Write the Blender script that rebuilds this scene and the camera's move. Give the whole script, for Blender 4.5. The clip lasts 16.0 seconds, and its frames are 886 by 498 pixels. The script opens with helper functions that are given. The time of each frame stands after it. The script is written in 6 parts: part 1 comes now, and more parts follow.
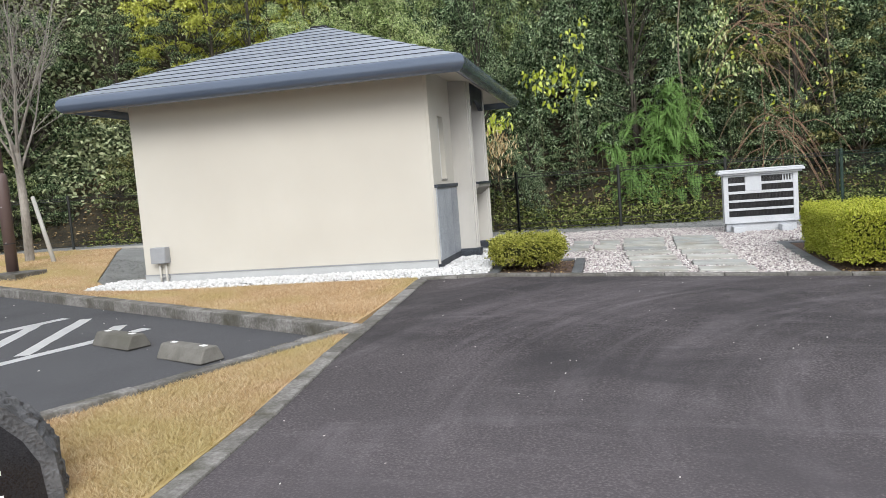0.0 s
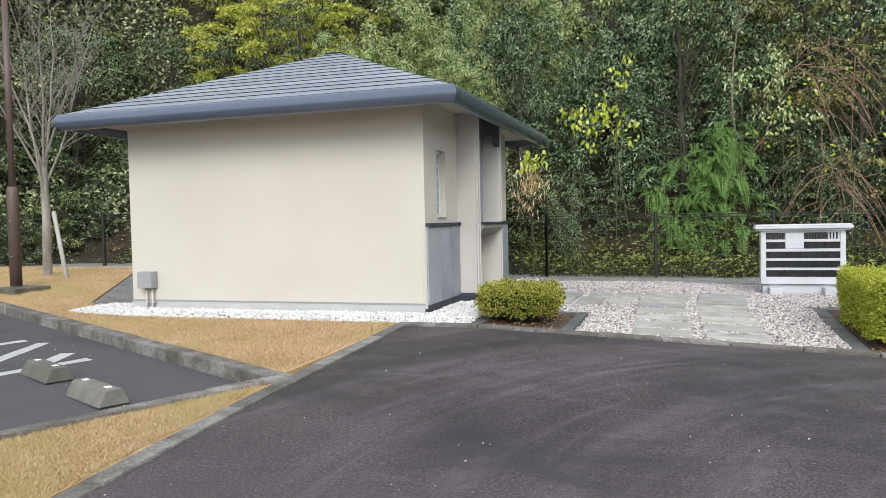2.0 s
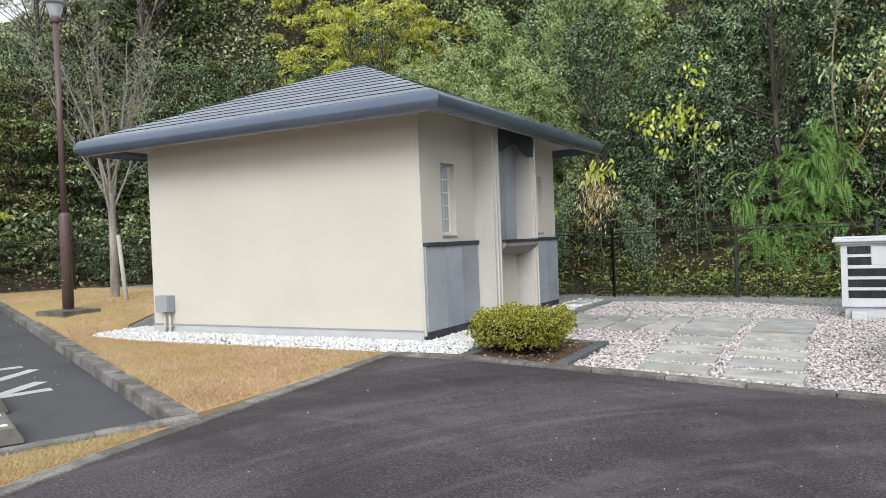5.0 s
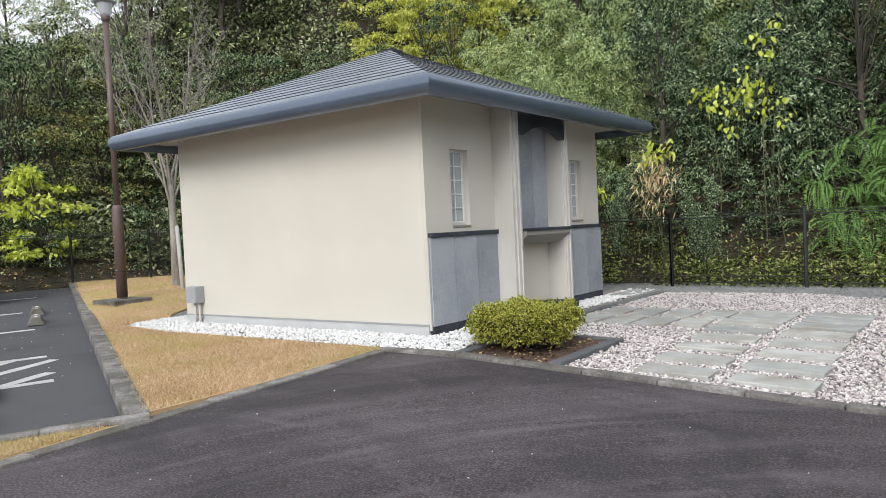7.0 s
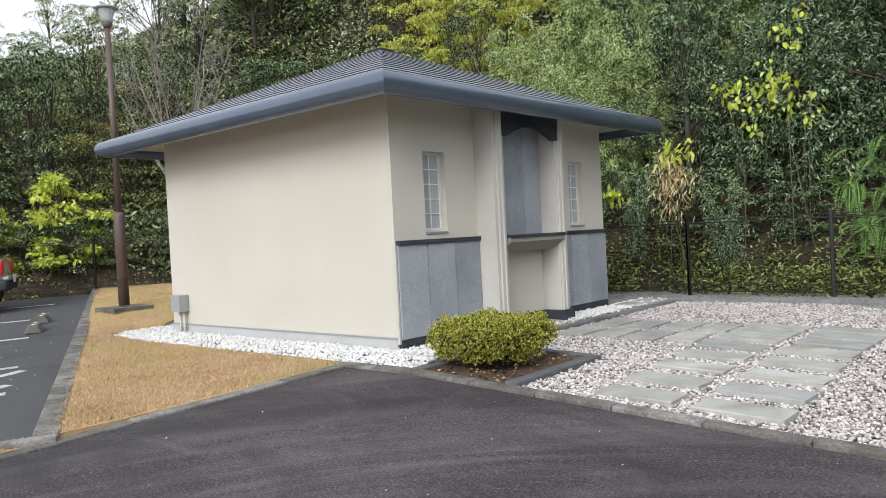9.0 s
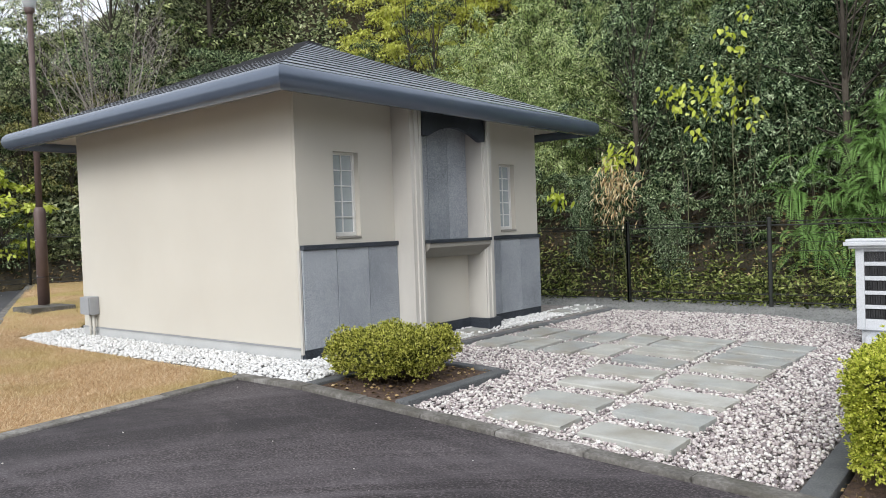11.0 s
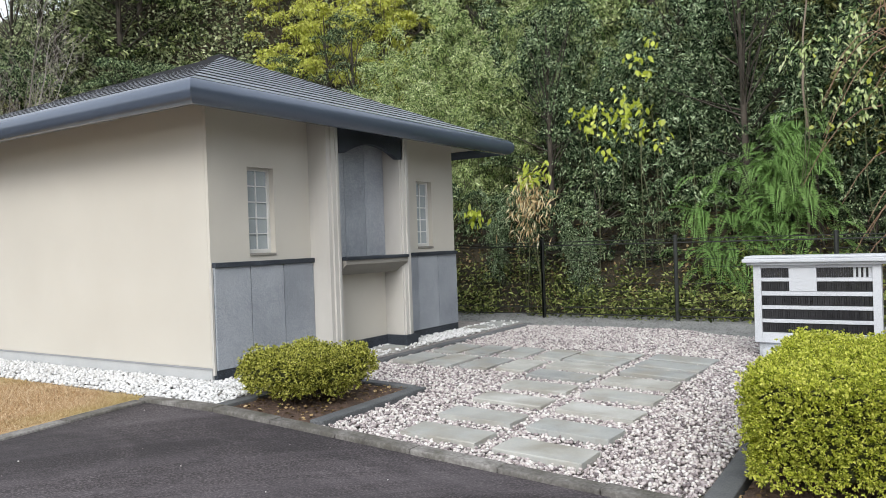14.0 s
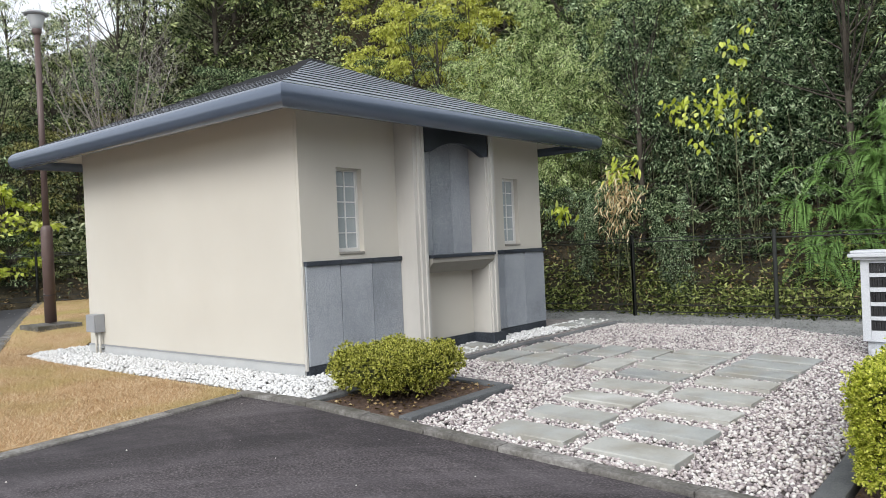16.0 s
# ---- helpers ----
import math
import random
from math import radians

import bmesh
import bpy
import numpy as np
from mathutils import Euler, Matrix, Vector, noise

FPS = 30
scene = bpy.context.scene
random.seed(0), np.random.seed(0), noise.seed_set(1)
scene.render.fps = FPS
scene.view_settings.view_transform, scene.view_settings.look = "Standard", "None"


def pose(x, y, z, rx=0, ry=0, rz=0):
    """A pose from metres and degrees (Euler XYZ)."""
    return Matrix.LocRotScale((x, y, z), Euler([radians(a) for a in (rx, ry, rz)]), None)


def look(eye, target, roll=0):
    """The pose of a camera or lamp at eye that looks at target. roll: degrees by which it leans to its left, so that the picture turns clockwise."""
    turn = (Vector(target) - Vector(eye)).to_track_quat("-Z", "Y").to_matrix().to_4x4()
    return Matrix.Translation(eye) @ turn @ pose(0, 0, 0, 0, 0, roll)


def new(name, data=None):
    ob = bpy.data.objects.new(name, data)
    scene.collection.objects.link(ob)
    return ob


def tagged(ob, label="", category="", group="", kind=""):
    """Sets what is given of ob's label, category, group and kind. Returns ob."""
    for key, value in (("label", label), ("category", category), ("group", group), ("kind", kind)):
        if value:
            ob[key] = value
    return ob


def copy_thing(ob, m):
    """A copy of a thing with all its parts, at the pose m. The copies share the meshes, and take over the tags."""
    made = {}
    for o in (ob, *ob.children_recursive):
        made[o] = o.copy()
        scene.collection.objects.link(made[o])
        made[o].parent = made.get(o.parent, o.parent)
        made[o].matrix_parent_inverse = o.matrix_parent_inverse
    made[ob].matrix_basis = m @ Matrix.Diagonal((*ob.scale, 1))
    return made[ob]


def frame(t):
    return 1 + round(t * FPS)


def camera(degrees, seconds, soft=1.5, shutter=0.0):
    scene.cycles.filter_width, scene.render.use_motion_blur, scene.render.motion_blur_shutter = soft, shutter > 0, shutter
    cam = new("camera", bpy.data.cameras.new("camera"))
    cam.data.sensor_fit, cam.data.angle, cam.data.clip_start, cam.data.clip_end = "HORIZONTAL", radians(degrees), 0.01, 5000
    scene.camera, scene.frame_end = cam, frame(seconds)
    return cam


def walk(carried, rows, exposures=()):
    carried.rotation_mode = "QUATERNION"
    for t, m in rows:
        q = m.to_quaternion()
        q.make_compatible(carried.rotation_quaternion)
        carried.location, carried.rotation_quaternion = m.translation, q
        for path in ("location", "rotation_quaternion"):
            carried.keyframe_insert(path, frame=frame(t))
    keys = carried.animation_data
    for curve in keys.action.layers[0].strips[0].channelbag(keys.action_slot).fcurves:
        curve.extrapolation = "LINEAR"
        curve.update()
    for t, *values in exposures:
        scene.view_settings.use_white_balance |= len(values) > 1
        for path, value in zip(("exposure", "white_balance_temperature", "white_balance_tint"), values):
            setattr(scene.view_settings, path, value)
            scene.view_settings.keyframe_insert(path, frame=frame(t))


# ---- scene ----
cam = camera(60.8, 16.0, 0.35)
PATH = [
    (0, (0.099, 0.918, 0.999), (-0.339, 2.862, 0.825), -4.4),
    (0.5, (0.337, 1.17, 0.994), (-0.187, 3.093, 0.83), -4.7),
    (1, (0.521, 1.388, 0.996), (-0.049, 3.299, 0.853), -3.1),
    (1.5, (0.689, 1.633, 1.016), (0.116, 3.546, 0.905), -1.8),
    (2, (0.888, 1.844, 1.019), (0.265, 3.743, 0.942), -1.2),
    (2.5, (1.037, 2.094, 1.012), (0.392, 3.986, 0.956), -1.6),
    (3, (1.221, 2.296, 1.018), (0.576, 4.188, 0.979), -1.8),
    (3.5, (1.451, 2.476, 1.047), (0.734, 4.342, 1.011), -1.2),
    (4, (1.6, 2.718, 1.008), (0.788, 4.546, 0.981), -1.7),
    (6.3, (2.515, 3.663, 1.042), (1.408, 5.327, 0.99), -2.4),
    (6.5, (2.57, 3.754, 1.033), (1.439, 5.403, 0.979), -2.6),
    (7, (2.662, 4.007, 1.037), (1.468, 5.61, 0.98), -2.8),
    (7.5, (2.821, 4.222, 1.023), (1.554, 5.769, 0.973), -2.7),
    (8, (2.926, 4.429, 1.029), (1.623, 5.945, 0.985), -3.1),
    (8.2, (2.935, 4.523, 1.022), (1.629, 6.038, 0.985), -3.2),
    (10.3, (3.228, 5.404, 1.061), (1.918, 6.915, 1.013), -2.4),
    (10.5, (3.239, 5.467, 1.07), (1.942, 6.989, 1.019), -2.2),
    (11, (3.266, 5.566, 1.081), (2.006, 7.118, 1.03), -2.1),
    (11.5, (3.241, 5.57, 1.09), (2.033, 7.163, 1.038), -2.0),
    (12, (3.243, 5.585, 1.085), (2.143, 7.254, 1.033), -1.5),
    (12.5, (3.253, 5.57, 1.085), (2.227, 7.286, 1.044), -1.4),
    (13, (3.272, 5.566, 1.092), (2.256, 7.288, 1.065), -1.5),
    (13.5, (3.288, 5.563, 1.094), (2.248, 7.27, 1.076), -1.7),
    (14, (3.296, 5.568, 1.094), (2.209, 7.247, 1.077), -2.0),
    (14.5, (3.306, 5.568, 1.093), (2.162, 7.209, 1.077), -2.3),
    (15, (3.304, 5.569, 1.092), (2.103, 7.169, 1.077), -2.5),
    (15.5, (3.304, 5.583, 1.09), (2.056, 7.146, 1.076), -2.6),
    (16, (3.299, 5.579, 1.085), (2.026, 7.121, 1.073), -2.6),
]
walk(cam, [(t, look(eye, target, roll)) for t, eye, target, roll in PATH], [(0, 0.78), (1.5, 0.78), (3.5, 0.77), (9, 0.73), (11, 0.71), (16, 0.72)])


# ---- light ----
world = bpy.data.worlds.new("overcast_sky")
scene.world = world
world.use_nodes = True
wn, wl = world.node_tree.nodes, world.node_tree.links
wn.clear()
sky = wn.new("ShaderNodeTexSky")
sky.sky_type, sky.sun_disc = "NISHITA", False
SUN_ELEV, SUN_AZ = 33.0, 160.0
sky.sun_elevation, sky.sun_rotation = radians(SUN_ELEV), radians(SUN_AZ)
sky_mix = wn.new("ShaderNodeMixRGB")
sky_mix.inputs[0].default_value = 0.8
sky_mix.inputs[2].default_value = (7.5, 7.75, 8.15, 1)
sky_bg = wn.new("ShaderNodeBackground")
sky_bg.inputs[1].default_value = 0.105
sky_out = wn.new("ShaderNodeOutputWorld")
wl.new(sky.outputs[0], sky_mix.inputs[1])
wl.new(sky_mix.outputs[0], sky_bg.inputs[0])
wl.new(sky_bg.outputs[0], sky_out.inputs[0])
sun_data = bpy.data.lights.new("sun", "SUN")
sun_data.energy, sun_data.angle, sun_data.color = 1.5, radians(30), (1, 0.985, 0.965)
sun = new("sun", sun_data)
_az, _el = radians(SUN_AZ), radians(SUN_ELEV)
sun_dir = Vector((math.sin(_az) * math.cos(_el), math.cos(_az) * math.cos(_el), math.sin(_el)))
sun.matrix_world = look(sun_dir * 60, (0, 0, 0))


# ---- materials ----
def ramp(nt, stops):
    r = nt.nodes.new("ShaderNodeValToRGB")
    e = r.color_ramp.elements
    e[0].position, e[0].color = stops[0][0], (*stops[0][1], 1)
    e[1].position, e[1].color = stops[-1][0], (*stops[-1][1], 1)
    for p, c in stops[1:-1]:
        k = e.new(p)
        k.color = (*c, 1)
    return r


def surface(name, stops, scale=6.0, fine=80.0, rough=0.8, bump=0.2, fine_amount=0.35, metal=0.0, spread=0.0, island=0.0,
            translucent=0.0, stretch=(1, 1, 1), bump_dist=0.01, spec=0.5, stain=None, stain_scale=0.7):
    """A procedural surface: a coarse and a fine noise choose the colour; spread varies it from object to object, island from piece to piece."""
    m = bpy.data.materials.new(name)
    m.use_nodes = True
    nt = m.node_tree
    n, l = nt.nodes, nt.links
    b = n["Principled BSDF"]
    tc = n.new("ShaderNodeNewGeometry")
    mp = n.new("ShaderNodeMapping")
    mp.inputs["Scale"].default_value = stretch
    l.new(tc.outputs["Position"], mp.inputs[0])
    big, small = n.new("ShaderNodeTexNoise"), n.new("ShaderNodeTexNoise")
    big.inputs["Scale"].default_value, big.inputs["Detail"].default_value = scale, 5
    small.inputs["Scale"].default_value, small.inputs["Detail"].default_value = fine, 4
    l.new(mp.outputs[0], big.inputs[0])
    l.new(mp.outputs[0], small.inputs[0])
    mix = n.new("ShaderNodeMixRGB")
    mix.inputs[0].default_value = fine_amount
    l.new(big.outputs["Fac"], mix.inputs[1])
    l.new(small.outputs["Fac"], mix.inputs[2])
    val = mix.outputs[0]
    for amount, sock, node in ((spread, "Random", "ShaderNodeObjectInfo"), (island, "Random Per Island", "ShaderNodeNewGeometry")):
        if amount:
            info = n.new(node)
            mm = n.new("ShaderNodeMixRGB")
            mm.inputs[0].default_value = amount
            l.new(val, mm.inputs[1])
            l.new(info.outputs[sock], mm.inputs[2])
            val = mm.outputs[0]
    r = ramp(nt, stops)
    l.new(val, r.inputs[0])
    col = r.outputs[0]
    if stain:
        st = n.new("ShaderNodeTexNoise")
        st.inputs["Scale"].default_value, st.inputs["Detail"].default_value = stain_scale, 6
        l.new(mp.outputs[0], st.inputs[0])
        sr = ramp(nt, [(0.45, (0, 0, 0)), (0.7, (1, 1, 1))])
        l.new(st.outputs["Fac"], sr.inputs[0])
        sm = n.new("ShaderNodeMixRGB")
        l.new(sr.outputs[0], sm.inputs[0])
        l.new(col, sm.inputs[1])
        sm.inputs[2].default_value = (*stain, 1)
        col = sm.outputs[0]
    l.new(col, b.inputs["Base Color"])
    b.inputs["Roughness"].default_value, b.inputs["Metallic"].default_value = rough, metal
    b.inputs["Specular IOR Level"].default_value = spec
    if bump:
        bp = n.new("ShaderNodeBump")
        bp.inputs["Strength"].default_value, bp.inputs["Distance"].default_value = bump, bump_dist
        l.new(small.outputs["Fac"], bp.inputs["Height"])
        l.new(bp.outputs[0], b.inputs["Normal"])
    if translucent:
        tr = n.new("ShaderNodeBsdfTranslucent")
        l.new(col, tr.inputs[0])
        ms = n.new("ShaderNodeMixShader")
        ms.inputs[0].default_value = translucent
        l.new(b.outputs[0], ms.inputs[1])
        l.new(tr.outputs[0], ms.inputs[2])
        l.new(ms.outputs[0], n["Material Output"].inputs[0])
    return m


def leafy(name, dark, mid, light, translucent=0.3, rough=0.6, shy=0.36):
    return surface(name, [(shy, dark), (0.56, mid), (0.82, light)], scale=0.9, fine=6, rough=rough, bump=0, island=0.65, translucent=translucent, spec=0.22)


def scuffed_asphalt():
    """Dark asphalt with fine stones and pale curved scuff marks."""
    m = surface("asphalt", [(0.33, (0.013, 0.0104, 0.0118)), (0.5, (0.040, 0.033, 0.0362)), (0.68, (0.14, 0.12, 0.127))], scale=0.9, fine=75, rough=0.8, bump=0.6, fine_amount=0.78, bump_dist=0.008)
    nt = m.node_tree
    n, l = nt.nodes, nt.links
    b = n["Principled BSDF"]
    old = b.inputs["Base Color"].links[0].from_socket
    geo = n.new("ShaderNodeNewGeometry")
    # tyre arcs round one turning point
    shift = n.new("ShaderNodeVectorMath")
    shift.operation = "SUBTRACT"
    shift.inputs[1].default_value = (4.2, 4.6, 0)
    l.new(geo.outputs["Position"], shift.inputs[0])
    reach = n.new("ShaderNodeVectorMath")
    reach.operation = "LENGTH"
    l.new(shift.outputs[0], reach.inputs[0])
    sep = n.new("ShaderNodeSeparateXYZ")
    l.new(shift.outputs[0], sep.inputs[0])
    angle = n.new("ShaderNodeMath")
    angle.operation = "ARCTAN2"
    l.new(sep.outputs["Y"], angle.inputs[0])
    l.new(sep.outputs["X"], angle.inputs[1])
    polar = n.new("ShaderNodeCombineXYZ")
    l.new(reach.outputs["Value"], polar.inputs[0])
    l.new(angle.outputs[0], polar.inputs[1])
    for turn, squeeze, warp, colour, lo, hi, amount in ((None, (2.6, 1.6, 1), 0.8, (0.17, 0.15, 0.162), 0.49, 0.73, 0.5), (58, (0.5, 2.0, 1), 1.8, (0.15, 0.135, 0.145), 0.54, 0.74, 0.45), (-10, (0.6, 0.9, 1), 0.8, (0.016, 0.0135, 0.0165), 0.47, 0.66, 0.8)):
        mp = n.new("ShaderNodeMapping")
        mp.inputs["Rotation"].default_value = (0, 0, radians(turn or 0))
        mp.inputs["Scale"].default_value = squeeze
        l.new(polar.outputs[0] if turn is None else geo.outputs["Position"], mp.inputs[0])
        t = n.new("ShaderNodeTexNoise")
        t.inputs["Scale"].default_value, t.inputs["Detail"].default_value = 1.1, 9
        t.inputs["Roughness"].default_value, t.inputs["Distortion"].default_value = 0.68, warp
        l.new(mp.outputs[0], t.inputs[0])
        r = ramp(nt, [(lo, (0, 0, 0)), (hi, (amount, amount, amount))])
        l.new(t.outputs["Fac"], r.inputs[0])
        mx = n.new("ShaderNodeMixRGB")
        l.new(r.outputs[0], mx.inputs[0])
        l.new(old, mx.inputs[1])
        mx.inputs[2].default_value = (*colour, 1)
        old = mx.outputs[0]
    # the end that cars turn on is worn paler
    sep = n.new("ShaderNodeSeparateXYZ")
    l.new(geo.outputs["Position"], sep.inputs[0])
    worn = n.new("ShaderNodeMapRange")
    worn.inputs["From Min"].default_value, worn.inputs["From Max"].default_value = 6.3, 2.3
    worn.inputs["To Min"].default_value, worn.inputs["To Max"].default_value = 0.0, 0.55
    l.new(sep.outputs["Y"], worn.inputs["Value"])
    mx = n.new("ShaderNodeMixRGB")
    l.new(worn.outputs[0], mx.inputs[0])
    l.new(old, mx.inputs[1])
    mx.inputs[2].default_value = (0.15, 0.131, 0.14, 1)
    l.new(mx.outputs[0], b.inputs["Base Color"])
    return m


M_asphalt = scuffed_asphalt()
M_lot = surface("lot_asphalt", [(0.3, (0.042, 0.042, 0.046)), (0.5, (0.075, 0.075, 0.081)), (0.7, (0.135, 0.135, 0.142))], scale=0.8, fine=120, rough=0.85, bump=0.6, fine_amount=0.55, bump_dist=0.006, stain=(0.045, 0.045, 0.05), stain_scale=0.8)
M_soil = surface("hill_soil", [(0.3, (0.012, 0.010, 0.006)), (0.5, (0.035, 0.028, 0.015)), (0.7, (0.09, 0.07, 0.038))], scale=3, fine=30, rough=0.95, bump=0.8, bump_dist=0.04)
M_bed = surface("planting_soil", [(0.3, (0.045, 0.028, 0.02)), (0.7, (0.19, 0.12, 0.085))], scale=20, fine=90, rough=0.95, bump=0.9, bump_dist=0.02)
M_turf = surface("dry_turf", [(0.3, (0.30, 0.19, 0.095)), (0.48, (0.50, 0.335, 0.175)), (0.7, (0.62, 0.45, 0.26))], scale=1.3, fine=60, rough=0.95, bump=0.7, bump_dist=0.02, stain=(0.40, 0.33, 0.12), stain_scale=0.6)
M_blade = surface("dry_grass_blades", [(0.2, (0.36, 0.225, 0.11)), (0.5, (0.585, 0.425, 0.252)), (0.8, (0.78, 0.65, 0.45))], scale=1.1, fine=5, rough=0.8, bump=0, island=0.55, translucent=0.25, stain=(0.50, 0.425, 0.18), stain_scale=0.6)
M_greygravel = surface("grey_gravel", [(0.3, (0.15, 0.155, 0.153)), (0.5, (0.26, 0.265, 0.258)), (0.72, (0.41, 0.41, 0.395))], scale=2.0, fine=70, fine_amount=0.65, rough=0.95, bump=1.0, bump_dist=0.02)
M_under = surface("gravel_bedding", [(0.3, (0.16, 0.14, 0.135)), (0.7, (0.38, 0.35, 0.335))], scale=14, fine=60, rough=0.95, bump=0.6)
M_pebble = surface("washed_pebbles", [(0.15, (0.16, 0.135, 0.14)), (0.31, (0.37, 0.32, 0.32)), (0.5, (0.51, 0.455, 0.445)), (0.68, (0.60, 0.56, 0.53)), (0.88, (0.72, 0.70, 0.67))], scale=2, fine=40, rough=0.5, bump=0.1, island=0.8, fine_amount=0.3)
M_shelf = surface("weathered_stone_shelf", [(0.3, (0.19, 0.18, 0.158)), (0.7, (0.30, 0.285, 0.255))], scale=2, fine=140, rough=0.75, bump=0.2, bump_dist=0.004, stretch=(1, 0.4, 1))
M_whitepebble = surface("white_pebbles", [(0.1, (0.48, 0.475, 0.465)), (0.5, (0.69, 0.69, 0.685)), (0.9, (0.80, 0.80, 0.795))], scale=3, fine=40, rough=0.6, bump=0.1, island=0.6)
M_kerb = surface("weathered_concrete", [(0.3, (0.075, 0.07, 0.063)), (0.48, (0.155, 0.146, 0.134)), (0.68, (0.31, 0.298, 0.28))], scale=6, fine=45, fine_amount=0.5, rough=0.9, bump=0.8, spread=0.15, stain=(0.075, 0.07, 0.052), stain_scale=4)
M_plaster = surface("cream_plaster", [(0.3, (0.535, 0.505, 0.445)), (0.55, (0.565, 0.537, 0.475)), (0.75, (0.595, 0.567, 0.51))], scale=0.9, fine=260, rough=0.85, bump=0.18, bump_dist=0.004, fine_amount=0.15)
M_pier = surface("pale_plaster_trim", [(0.3, (0.46, 0.445, 0.41)), (0.55, (0.54, 0.52, 0.485)), (0.75, (0.60, 0.58, 0.545))], scale=1.2, fine=200, rough=0.85, bump=0.15, bump_dist=0.004, fine_amount=0.2, stretch=(1, 1, 0.4), stain=(0.40, 0.385, 0.36), stain_scale=1.6)
M_soffit = surface("cream_soffit", [(0.3, (0.50, 0.47, 0.41)), (0.7, (0.56, 0.53, 0.47))], scale=1.5, fine=120, rough=0.85, bump=0.1)
M_plinth = surface("grey_plinth", [(0.3, (0.40, 0.41, 0.41)), (0.7, (0.52, 0.53, 0.53))], scale=3, fine=120, rough=0.85, bump=0.2)
M_granite = surface("grey_granite", [(0.37, (0.135, 0.15, 0.175)), (0.5, (0.28, 0.303, 0.335)), (0.64, (0.47, 0.495, 0.53))], scale=2, fine=110, fine_amount=0.75, rough=0.55, bump=0.25, bump_dist=0.004, spread=0.08)
M_darkgranite = surface("dark_granite", [(0.38, (0.014, 0.018, 0.024)), (0.52, (0.034, 0.041, 0.053)), (0.66, (0.10, 0.113, 0.135))], scale=3, fine=140, fine_amount=0.7, rough=0.55, bump=0.2, bump_dist=0.003, spec=0.35)
M_edge = surface("honed_granite_edging", [(0.36, (0.07, 0.075, 0.08)), (0.5, (0.125, 0.13, 0.135)), (0.66, (0.22, 0.225, 0.23))], scale=4, fine=130, fine_amount=0.6, rough=0.7, bump=0.2, bump_dist=0.004, spread=0.15)
M_slab = surface("grey_green_slate", [(0.25, (0.25, 0.26, 0.255)), (0.45, (0.37, 0.38, 0.365)), (0.58, (0.43, 0.425, 0.39)), (0.75, (0.53, 0.53, 0.51))], scale=4, fine=70, rough=0.7, bump=0.45, bump_dist=0.006, spread=0.3, stain=(0.30, 0.285, 0.245), stain_scale=3)
M_tile = surface("glazed_slate_roof", [(0.3, (0.27, 0.305, 0.365)), (0.5, (0.35, 0.39, 0.46)), (0.7, (0.43, 0.475, 0.545))], scale=3, fine=45, rough=0.28, bump=0.10, bump_dist=0.004, spread=0.2, spec=1.0)
M_roofdark = surface("roof_felt_and_edge_shade", [(0.3, (0.012, 0.013, 0.015)), (0.7, (0.025, 0.026, 0.03))], scale=4, fine=60, rough=0.8, bump=0.1)
M_fascia = surface("blue_grey_metal_fascia", [(0.3, (0.088, 0.113, 0.16)), (0.6, (0.107, 0.135, 0.187)), (0.8, (0.13, 0.16, 0.218))], scale=1.5, fine=60, rough=0.22, bump=0.05, bump_dist=0.003, metal=0.3, stretch=(1, 1, 3), spec=0.85)
M_white = surface("white_paint", [(0.3, (0.74, 0.74, 0.74)), (0.7, (0.84, 0.84, 0.83))], scale=6, fine=80, rough=0.6, bump=0.2)
M_boardstone = surface("pale_grey_granite", [(0.36, (0.42, 0.44, 0.47)), (0.5, (0.53, 0.55, 0.58)), (0.66, (0.64, 0.655, 0.685))], scale=2, fine=160, fine_amount=0.6, rough=0.55, bump=0.1, bump_dist=0.003)
M_plate = surface("black_name_plate", [(0.3, (0.012, 0.012, 0.014)), (0.7, (0.035, 0.035, 0.038))], scale=8, fine=60, rough=0.25, bump=0.03, spread=0.3)
M_fence = surface("dark_painted_steel", [(0.3, (0.012, 0.014, 0.013)), (0.7, (0.03, 0.033, 0.03))], scale=4, fine=80, rough=0.5, bump=0.05)
M_greenfence = surface("green_coated_wire", [(0.3, (0.02, 0.045, 0.035)), (0.7, (0.035, 0.065, 0.05))], scale=4, fine=80, rough=0.5, bump=0.05)
M_pole = surface("brown_painted_steel", [(0.3, (0.085, 0.055, 0.05)), (0.7, (0.125, 0.085, 0.075))], scale=4, fine=100, rough=0.5, bump=0.06)
M_grey = surface("grey_plastic_box", [(0.3, (0.26, 0.27, 0.285)), (0.7, (0.34, 0.35, 0.365))], scale=4, fine=100, rough=0.5, bump=0.05)
M_pipe = surface("beige_conduit", [(0.3, (0.46, 0.44, 0.40)), (0.7, (0.55, 0.53, 0.48))], scale=4, fine=90, rough=0.5, bump=0.05)
M_frame = surface("window_frame_white", [(0.3, (0.60, 0.59, 0.56)), (0.7, (0.70, 0.69, 0.66))], scale=4, fine=90, rough=0.45, bump=0.03)
M_muntin = surface("white_glazing_bar", [(0.3, (0.70, 0.70, 0.69)), (0.7, (0.78, 0.78, 0.77))], scale=4, fine=90, rough=0.5, bump=0.03)
M_frost = surface("frosted_glass", [(0.3, (0.34, 0.38, 0.39)), (0.7, (0.44, 0.48, 0.49))], scale=3, fine=120, rough=0.2, bump=0.03, spec=0.7)
